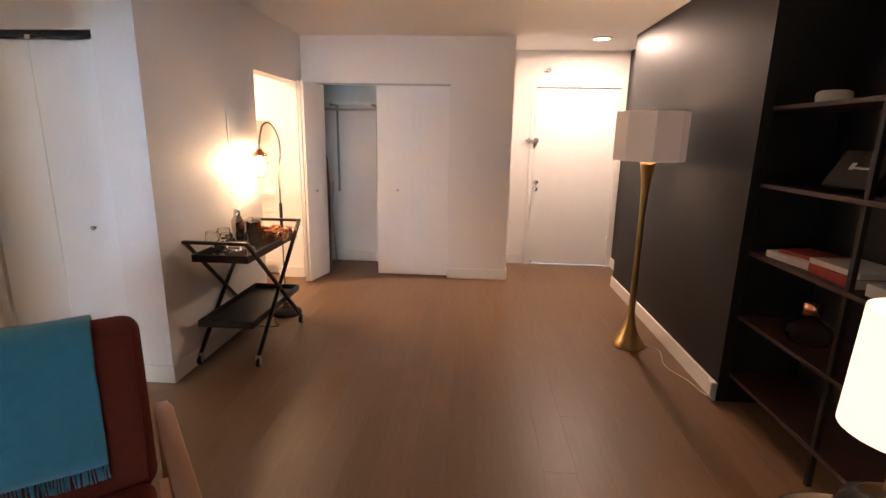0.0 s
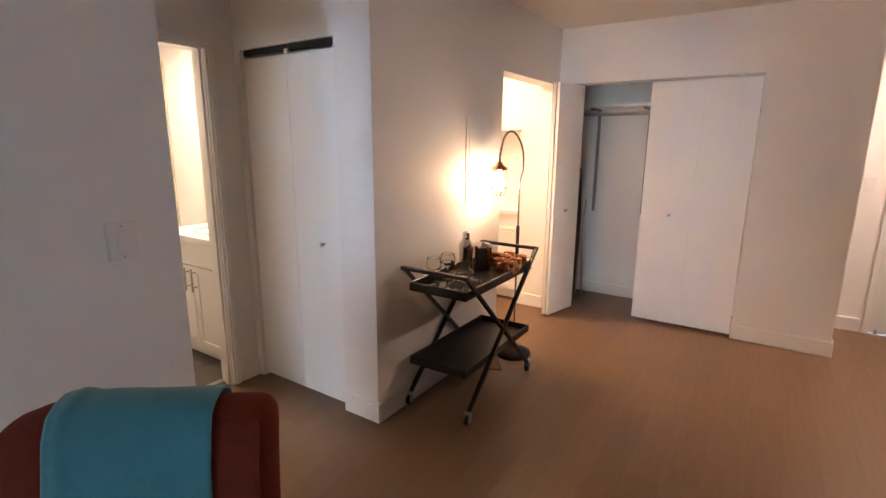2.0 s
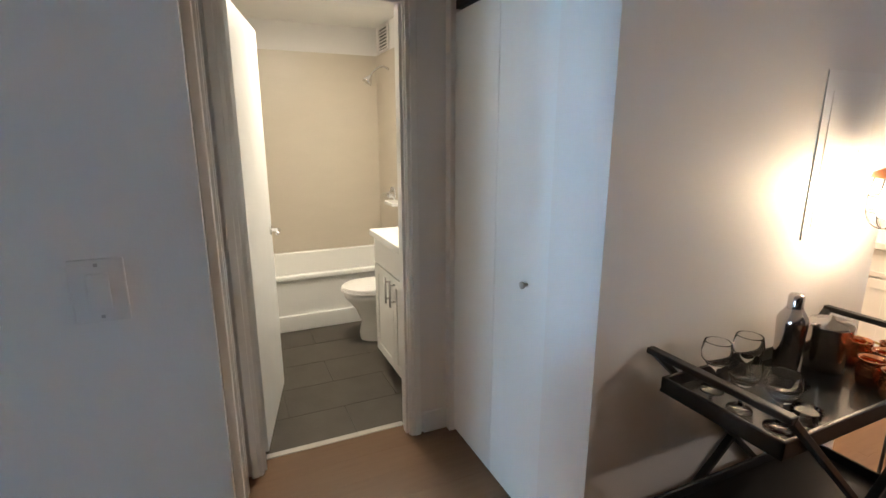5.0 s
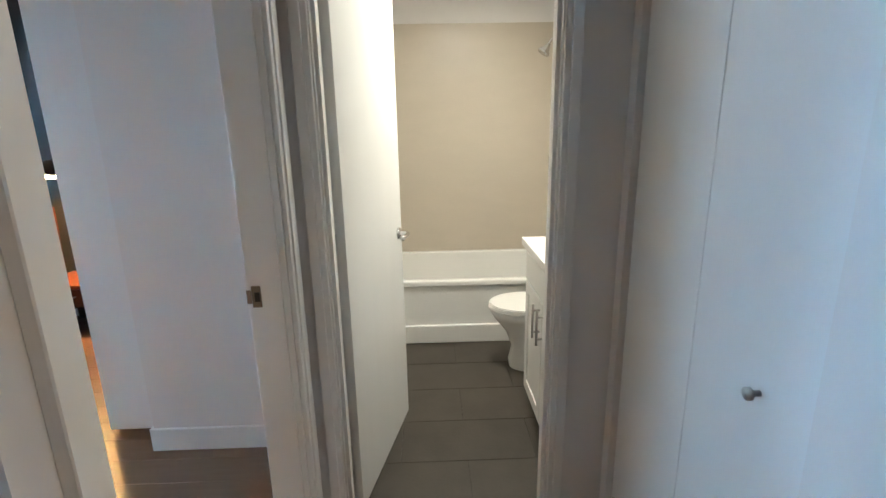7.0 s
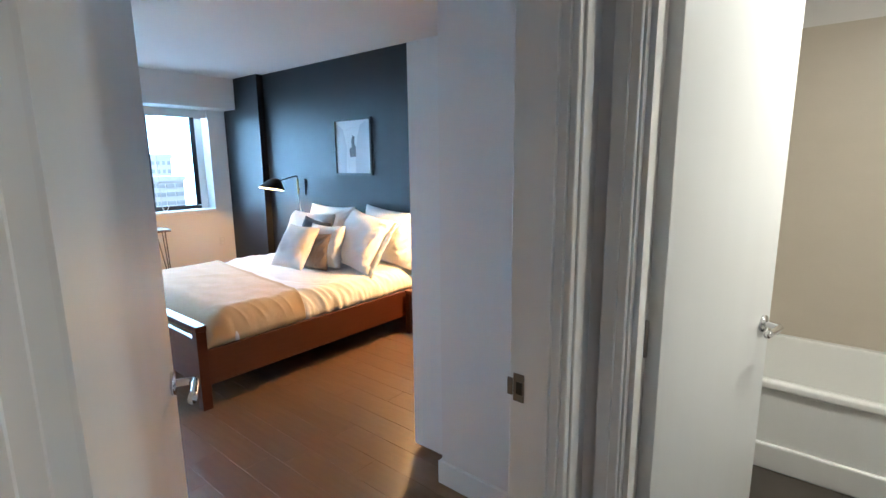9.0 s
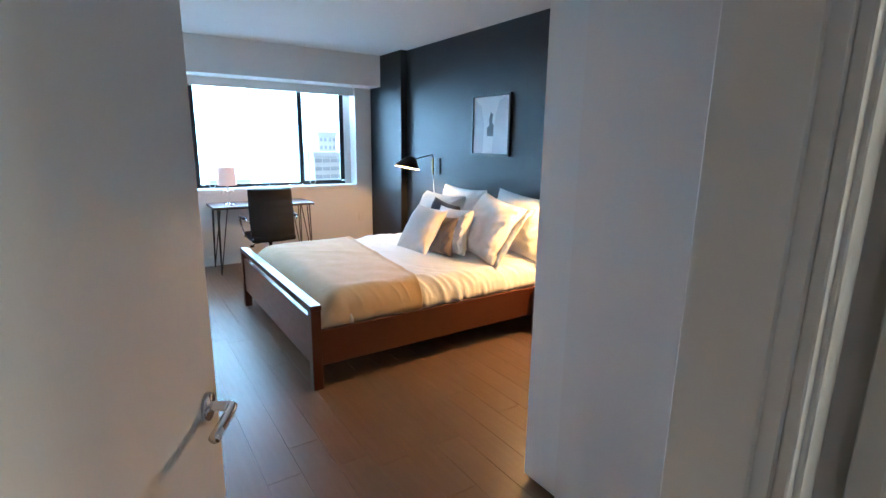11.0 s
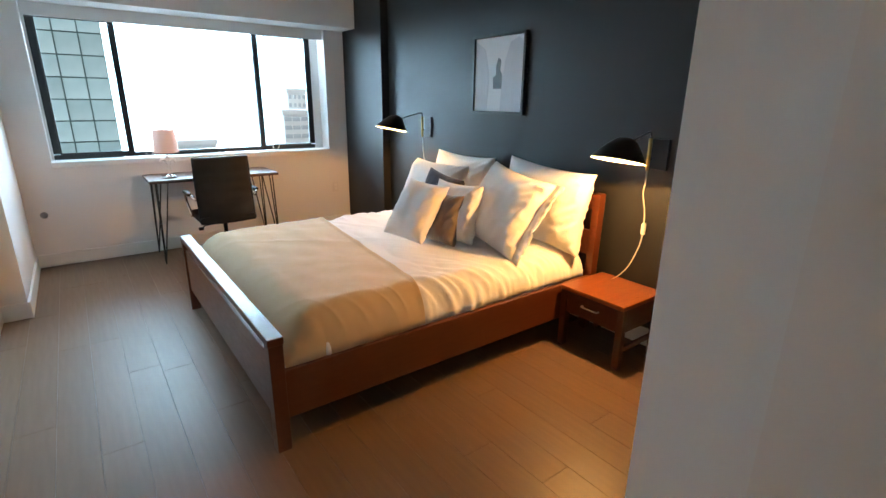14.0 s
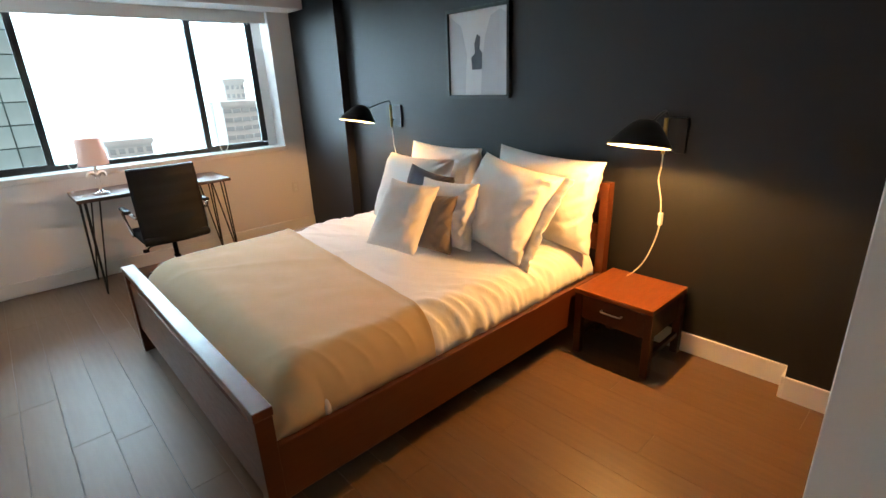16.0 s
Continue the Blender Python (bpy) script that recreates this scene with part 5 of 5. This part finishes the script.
pillow("small navy cushion tucked behind the white ones", (-4.31, -1.49, 0.805), 0.37, 0.35, 0.11, -18, 92, M_NAVYCLOTH, 7, roll=8, name="cushion_pillow")
pillow("small square white cushion at the front of the bed", (-4.06, -1.40, 0.765), 0.34, 0.42, 0.13, -36, 104, M_LINEN, 8, roll=4, name="cushion_pillow", rumple=0.012)

# nightstand
ns = thing("nightstand", (-4.778, -0.365, 0), "small reddish wooden nightstand, its one-drawer base coloured dark for shade", "nightstand")
part("top", B((-0.203, 0.203, -0.217, 0.217, 0.362, 0.388), bev=0.003), M_NSWOOD, ns)
part("case", B((-0.19, 0.176, -0.20, 0.20, 0.215, 0.362)), M_NSSHADED, ns)
d = part("drawer", B((0.176, 0.190, -0.172, 0.172, 0.228, 0.352), bev=0.002), M_NSSHADED, ns)
bm = bmesh.new()
tube(bm, smoothcurve([(0.190, -0.055, 0.30), (0.210, -0.05, 0.30), (0.213, 0.0, 0.30), (0.210, 0.05, 0.30), (0.190, 0.055, 0.30)], 5), 0.005, 8)
part("handle", bm, M_STEEL, d, "curved metal pull", True)
for x in (-0.182, 0.176):
    for y in (-0.195, 0.195):
        part("leg", B((x - 0.02, x + 0.02, y - 0.02, y + 0.02, 0, 0.362), bev=0.002), M_NSSHADED, ns)
for y in (-0.195, 0.195):
    part("stretcher", B((-0.162, 0.156, y - 0.01, y + 0.01, 0.10, 0.125)), M_NSSHADED, ns)


# wall sconces
def sconce(y, z, cord_end, label):
    s = thing("wall_sconce", (-5.0, y, z), label, "wall lamp", "bedside sconces")
    part("plate", B((0.0, 0.016, -0.053, 0.053, -0.087, 0.087), bev=0.003), M_BLACKMETAL, s)
    bm = bmesh.new()
    tube(bm, [(0.042, -0.045, -0.09), (0.042, -0.045, 0.088)], 0.010, 12)
    part("stem", bm, M_BRASS, s, "brass stem", True)
    bm = bmesh.new()
    tube(bm, [(0.014, -0.045, -0.03), (0.042, -0.045, -0.03)], 0.007, 8)
    tube(bm, smoothcurve([(0.042, -0.045, 0.086), (0.046, -0.045, 0.112), (0.075, -0.042, 0.122), (0.20, -0.026, 0.098), (0.315, -0.008, 0.072)], 6), 0.0055, 8)
    part("arm", bm, M_BLACKMETAL, s, "thin black bent arm", True)
    q = Euler((0, radians(-11.5), 0)).to_quaternion()
    outer = [(0.0, 0.116), (0.022, 0.115), (0.042, 0.108), (0.062, 0.094), (0.088, 0.064), (0.114, 0.030), (0.134, 0.004), (0.140, -0.006), (0.139, -0.008)]

    def dome(prof, lip):
        bm = bmesh.new()
        lathe(bm, prof, (0, 0, 0), 40)
        for v in bm.verts:
            v.co.x -= 0.30 * max(0.0, v.co.z)
            v.co.z += lip
        bm.transform(Matrix.Translation((0.405, 0.0, 0.0)) @ q.to_matrix().to_4x4())
        return bm

    part("shade", dome(outer + [(max(r - 0.002, 0.0), h - 0.002) for r, h in reversed(outer)], 0.0), M_BLACKMETAL, s, "black metal dome shade", True)
    part("reflector", dome([(max(r - 0.0035, 0.0), h - 0.004) for r, h in outer[:-1]], 0.0), M_TRIM, s, "white reflector inside the shade", True)
    bm = bmesh.new()
    lathe(bm, [(0, 0.028), (0.018, 0.032), (0.026, 0.05), (0.016, 0.076), (0, 0.084)], (0.385, 0.0, 0.0), 16)
    part("bulb", bm, M_BULB_S, s, "glowing bulb", True)
    bm = bmesh.new()
    tube(bm, smoothcurve([(0.040, -0.045, -0.088), (0.030, -0.05, -0.16), (0.020, -0.062, -0.23), (0.018, -0.04, -0.33), (0.018, -0.032, -0.41)], 6), 0.0035, 6)
    tube(bm, smoothcurve([(0.018, -0.03, -0.47), (0.022, -0.045, -0.56), (0.045, -0.08, -0.68), (0.07, -0.12, cord_end + 0.03), (0.095, -0.15, cord_end)], 6), 0.0035, 6)
    part("cord", bm, M_CORD, s, "white fabric cord", True)
    part("cord_switch", B((0.008, 0.028, -0.043, -0.019, -0.475, -0.405), bev=0.005), M_PLASTIC, s)
    return s


sconce(-0.305, 1.170, -0.778, "black dome wall sconce with a brass stem, lit, above the nightstand")
sconce(-2.593, 1.214, -0.90, "black dome wall sconce with a brass stem, lit, beside the pilaster")

# framed print
fp = thing("framed_print", (-5.0, -1.67, 1.64), "black framed pale abstract print on the dark wall", "picture")
part("frame", B((0.0, 0.028, -0.285, -0.265, -0.285, 0.285), (0.0, 0.028, 0.265, 0.285, -0.285, 0.285), (0.0, 0.028, -0.265, 0.265, -0.285, -0.265), (0.0, 0.028, -0.265, 0.265, 0.265, 0.285), bev=0.002), M_BLACKPAINT, fp)
part("paper", B((0.004, 0.010, -0.266, 0.266, -0.266, 0.266)), M_PAPER, fp)
bm = bmesh.new()


def blob(bm, pts, x):
    vs = [bm.verts.new((x, y, z)) for y, z in pts]
    f = bm.faces.new(vs)
    r = bmesh.ops.extrude_face_region(bm, geom=[f])
    bmesh.ops.translate(bm, verts=[v for v in r["geom"] if isinstance(v, bmesh.types.BMVert)], vec=(0.0012, 0, 0))


blob(bm, [(0.03, -0.265), (0.26, -0.265), (0.26, 0.22), (0.20, 0.25), (0.12, 0.22), (0.07, 0.10), (0.04, -0.08)], 0.0102)
blob(bm, [(-0.26, -0.265), (-0.12, -0.265), (-0.10, 0.0), (-0.15, 0.18), (-0.26, 0.25)], 0.0102)
part("print_grey", bm, M_ARTGREY, fp, "pale grey arch shapes")
bm = bmesh.new()
blob(bm, [(-0.05, -0.10), (0.04, -0.10), (0.045, 0.0), (0.02, 0.03), (0.03, 0.10), (0.0, 0.12), (-0.025, 0.06), (-0.02, 0.0), (-0.055, -0.02)], 0.0118)
part("print_dark", bm, M_ARTDARK, fp, "dark grey central shape")
g = part("glazing", B((0.018, 0.020, -0.266, 0.266, -0.266, 0.266)), M_GLASS, fp)
g.visible_shadow = False

# desk
dk = thing("desk", (-3.355, -3.865, 0), "dark wood desk on black hairpin legs", "desk")
part("top", B((-0.555, 0.555, -0.245, 0.245, 0.728, 0.755), bev=0.003), M_DESKWOOD, dk)
for sx in (-1, 1):
    for sy in (-1, 1):
        bm = bmesh.new()
        X, Y = sx * 0.50, sy * 0.20
        foot = (sx * 0.52, sy * 0.215)
        tube(bm, smoothcurve([(X, Y - sy * 0.07, 0.728), (foot[0], foot[1] - sy * 0.018, 0.05), (foot[0], foot[1] - sy * 0.010, 0.010), (foot[0], foot[1], 0.007), (foot[0], foot[1] + sy * 0.006, 0.02), (X, Y + sy * 0.02, 0.728)], 6), 0.006, 8)
        tube(bm, [(X - sx * 0.09, Y, 0.728), (foot[0], foot[1], 0.012)], 0.006, 8)
        part("hairpin_leg", bm, M_BLACKMETAL, dk, smooth=True)
lp = thing("desk_lamp", (-2.985, -3.78, 0.755), "small crystal table lamp with a pink fabric shade", "table lamp")
bm = bmesh.new()
lathe(bm, [(0, 0), (0.055, 0), (0.055, 0.012), (0.03, 0.018), (0.012, 0.03), (0, 0.03)], n=24)
part("foot", bm, M_CHROME, lp, smooth=True)
bm = bmesh.new()
lathe(bm, [(0.010, 0.03), (0.012, 0.06), (0.02, 0.075), (0.012, 0.09), (0.016, 0.13), (0.03, 0.15), (0.012, 0.165), (0.008, 0.24), (0, 0.24)], n=16)
part("stem", bm, M_GLASS, lp, "clear crystal stem", True)
for s in (-1, 1):
    bm = bmesh.new()
    tube(bm, smoothcurve([(0, 0, 0.14), (s * 0.025, 0, 0.165), (s * 0.05, 0, 0.16), (s * 0.06, 0, 0.135)], 4), 0.011, 8)
    part("leaf", bm, M_PORC, lp, smooth=True)
bm = bmesh.new()
lathe(bm, [(0.100, 0.225), (0.088, 0.42), (0.085, 0.42), (0.097, 0.225), (0.100, 0.225)], n=32)
part("shade", bm, M_SHADE_PINK, lp, "pink fabric shade", True)
bm = bmesh.new()
lathe(bm, [(0, 0.42), (0.004, 0.42), (0.004, 0.44), (0.009, 0.448), (0, 0.456)], n=10)
tube(bm, [(-0.086, 0, 0.415), (0.086, 0, 0.415)], 0.002, 5)
part("finial", bm, M_CHROME, lp)

# office chair
oc = thing("office_chair", (-3.33, -3.45, 0), "black leather office swivel chair with chrome base", "office chair")
bm = bmesh.new()
grid = []
for i in range(17):
    u = 2 * i / 16 - 1
    row = []
    for j in range(21):
        v = j / 20
        z = 0.40 + 0.56 * v
        yb = 0.16 + 0.05 * (1 - v) ** 2 - 0.02 * v - 0.02 * (1 - u * u) * 0.0
        wdt = 0.235 - 0.02 * abs(v - 0.5) ** 2
        row.append(bm.verts.new((u * wdt, yb - 0.04 * u * u + 0.004 * math.sin(v * 38), z)))
    grid.append(row)
for i in range(16):
    for j in range(20):
        bm.faces.new((grid[i][j], grid[i + 1][j], grid[i + 1][j + 1], grid[i][j + 1]))
o = part("backrest", bm, M_LEATHER, oc, smooth=True)
sl = o.modifiers.new("thick", 'SOLIDIFY')
sl.thickness = 0.035
part("seat", softbox(-0.235, 0.235, -0.28, 0.20, 0.40, 0.46, 0.028), M_LEATHER, oc, smooth=True)
for s in (-1, 1):
    bm = bmesh.new()
    tube(bm, smoothcurve([(s * 0.24, 0.16, 0.62), (s * 0.27, 0.10, 0.645), (s * 0.275, -0.12, 0.64), (s * 0.265, -0.16, 0.55), (s * 0.24, -0.12, 0.42)], 6), 0.012, 8)
    a = part("armrest", bm, M_CHROME, oc, "chrome loop armrest", True)
    part("arm_pad", softbox(s * 0.275 - 0.022, s * 0.275 + 0.022, -0.12, 0.10, 0.645, 0.67, 0.010), M_LEATHER, a, smooth=True)
bm = bmesh.new()
lathe(bm, [(0.0, 0.10), (0.028, 0.10), (0.028, 0.25), (0.018, 0.25), (0.018, 0.40), (0, 0.40)], n=18)
part("column", bm, M_CHROME, oc, smooth=True)
bm = bmesh.new()
tube(bm, smoothcurve([(0.03, 0.08, 0.385), (0.18, 0.11, 0.38), (0.22, 0.12, 0.36)], 4), 0.006, 6)
box(bm, 0.205, 0.245, 0.105, 0.135, 0.345, 0.37, 0.006)
part("tilt_lever", bm, M_BLACKMETAL, oc, smooth=True)
for k in range(5):
    a = 2 * math.pi * k / 5 + 0.4
    c, s = math.cos(a), math.sin(a)
    bm = bmesh.new()
    obox(bm, (0.02 * c, 0.02 * s, 0.115), (0.28 * c, 0.28 * s, 0.075), 0.03, 0.022, 0.005)
    lg = part("base_arm", bm, M_CHROME, oc)
    bm = bmesh.new()
    qc = Euler((radians(90), 0, a + 1.2)).to_quaternion()
    lathe(bm, [(0, -0.02), (0.026, -0.02), (0.028, -0.012), (0.028, 0.012), (0.026, 0.02), (0, 0.02)], (0.28 * c, 0.28 * s, 0.028), 16, q=qc)
    part("caster", bm, M_BLACKMETAL, lg, smooth=True)
    part("fork", B((0.28 * c - 0.008, 0.28 * c + 0.008, 0.28 * s - 0.008, 0.28 * s + 0.008, 0.05, 0.075)), M_BLACKMETAL, lg)


def outlet(loc, rz, label):
    o = thing("wall_outlet", loc, label, "wall outlet", rz=rz)
    part("plate", B((-0.036, 0.036, 0.0, 0.005, -0.058, 0.058), bev=0.002), M_PLASTIC, o)
    for z in (-0.022, 0.022):
        part("socket", B((-0.016, 0.016, 0.005, 0.008, z - 0.014, z + 0.014), bev=0.002), M_TRIM, o)


outlet((-4.74, -4.14, 0.46), 0, "white wall outlet below the bedroom window")
cj = thing("cable_jack", (-2.03, -4.14, 0.46), "small steel cable jack in the white wall", "wall jack")
bm = bmesh.new()
lathe(bm, [(0, 0), (0.028, 0), (0.028, 0.004), (0.008, 0.006), (0.006, 0.02), (0, 0.02)], (0, 0, 0), 18, q=Euler((radians(-90), 0, 0)).to_quaternion())
part("plate", bm, M_STEEL, cj)


# ---- outside ----
gr = bmesh.new()
box(gr, -900, 900, -1500, 600, -62, -60)
bd = bmesh.new()
box(bd, -900, 700, -601, -600, -200, 500)
M_HAZE = mat("bright_overcast_haze", (0.9, 0.95, 1.0), 1.0, vary=0.0, bump=0.0, emit=(0.52, 0.79, 1.0), estr=49.0)
struct("backdrop", bd, M_HAZE, "bright white overcast sky", "sky")
struct("ground", gr, M_GROUND, "grey city ground far below", "ground")


def facade(name, cx, cy, w, d, z0, z1, nx, nz, wallm, winm, label, frac=(0.62, 0.6), rz=0, band=False):
    b = thing(name, (cx, cy, 0), label, "building", rz=rz)
    part("wall", B((-w / 2, w / 2, -d / 2, d / 2, z0, z1)), wallm, b)
    part("roof", B((-w / 2 - 0.4, w / 2 + 0.4, -d / 2 - 0.4, d / 2 + 0.4, z1, z1 + 1.2)), wallm, b)
    cw, ch = w / nx, (z1 - z0) / nz
    me = None
    for j in range(nz):
        for i in range(nx):
            if me is None:
                bm = B((-cw * frac[0] / 2, cw * frac[0] / 2, -0.12, 0.25, -ch * frac[1] / 2, ch * frac[1] / 2))
                me = bpy.data.meshes.new("window")
                bm.to_mesh(me)
                bm.free()
                me.materials.append(winm)
            o = new("window", me)
            o.parent = b
            o.location = (-w / 2 + (i + 0.5) * cw, d / 2, z0 + (j + 0.5) * ch)
    return b


facade("glass_tower", -0.1, -52, 10.8, 8, -20, 24, 7, 27, M_TOWERF, M_TOWER, "tall teal glass office tower across the street", (0.94, 0.94))
facade("office_building", -52.3, -135, 9, 10, -60, -2.7, 4, 26, M_CONC, M_FARWIN, "pale concrete office building with window bands", (0.84, 0.45))
facade("slender_tower", -56.3, -146, 5.4, 8, -60, 3.0, 4, 28, M_CONC, M_FARWIN, "pale slender tower in the haze", (0.5, 0.45))
facade("low_building", -26, -135, 9, 10, -60, -9.6, 5, 20, M_CONC, M_FARWIN, "low pale building far off", (0.6, 0.45))


# ---- floors, laid piece by piece ----
def plank_mesh(w, ln, b=0.0012, t=0.0012):
    me = bpy.data.meshes.new("plank")
    vs = [(0, 0, -0.012), (w, 0, -0.012), (w, ln, -0.012), (0, ln, -0.012), (0, 0, -t), (w, 0, -t), (w, ln, -t), (0, ln, -t), (b, b, 0), (w - b, b, 0), (w - b, ln - b, 0), (b, ln - b, 0)]
    fs = [(0, 1, 5, 4), (1, 2, 6, 5), (2, 3, 7, 6), (3, 0, 4, 7), (4, 5, 9, 8), (5, 6, 10, 9), (6, 7, 11, 10), (7, 4, 8, 11), (8, 9, 10, 11)]
    me.from_pydata(vs, [], fs)
    me.materials.append(M_FLOOR)
    return me


PLANKS = {}


def planks(parent, x0, x1, y0, y1, pw=0.158, seed=0, edge=0.0005):
    rnd = random.Random(seed)
    n = max(1, round((x1 - x0) / pw))
    w = (x1 - x0) / n
    for i in range(n):
        y = y0
        first = True
        while y < y1 - 0.01:
            ln = rnd.choice((1.2, 1.5, 1.8)) * (rnd.choice((0.35, 0.6, 0.85)) if first else 1.0)
            first = False
            if y1 - (y + ln) < 0.35:
                ln = y1 - y
            key = (round(w, 4), round(ln, 2), edge)
            if key not in PLANKS:
                PLANKS[key] = plank_mesh(w - edge * 0.5, key[1] - edge * 0.5, edge, edge)
            o = new("plank", PLANKS[key])
            o.location = (x0 + i * w, y, 0)
            o.parent = parent
            y += key[1]


fl = struct("floor_living", B((-1.745, 2.16, -7.2, 6.14, -0.10, -0.006)), M_GAP, "warm brown wide-plank wooden floor", "floor")
planks(fl, -1.595, 2.16, -0.6, 6.14, seed=3)
bm = bmesh.new()
for i in range(24):
    box(bm, -1.595 + i * 0.1565, -1.595 + (i + 1) * 0.1565 - 0.0015, -7.2, -0.602, -0.012, 0)
o = part("plank_field", bm, M_FLOOR, fl)
o["kind"] = "stuff"
fv = struct("floor_vestibule", B((-2.755, -1.70, 1.872, 2.95, -0.10, -0.006)), M_GAP, "brown plank floor of the vestibule", "floor")
planks(fv, -2.752, -1.595, 1.872, 2.95, seed=5)
fb = struct("floor_bedroom", B((-5.15, -1.70, -4.14, 1.872, -0.10, -0.006)), M_GAP, "brown wide-plank bedroom floor", "floor")
planks(fb, -5.0, -1.75, -4.14, 1.755, seed=8, edge=0.0012)
planks(fb, -2.52, -1.70, 1.755, 1.872, seed=9)
fk = struct("floor_kitchen", B((-4.3, -1.75, 3.56, 5.86, -0.10, -0.006)), M_GAP, "brown plank kitchen floor", "floor")
planks(fk, -4.3, -1.595, 3.56, 5.25, seed=11)
fbt = struct("floor_bathroom", B((-5.04, -2.755, 1.80, 3.26, -0.10, -0.006)), M_GROUT, "dark grey tiled bathroom floor", "floor")
TM = {}
for i in range(6):
    for j in range(3):
        tx0, tx1 = -2.755 - (i + 1) * 0.305, -2.755 - i * 0.305 - 0.003
        ty0, ty1 = 1.80 + j * 0.61 - (0.3 if i % 2 else 0.0), 1.80 + (j + 1) * 0.61 - (0.3 if i % 2 else 0.0) - 0.003
        ty0, ty1 = max(ty0, 1.80), min(ty1, 3.26)
        if ty1 - ty0 < 0.05:
            continue
        o = part("tile", B((tx0, tx1, ty0, ty1, -0.01, 0.0)), M_BTILE, fbt)
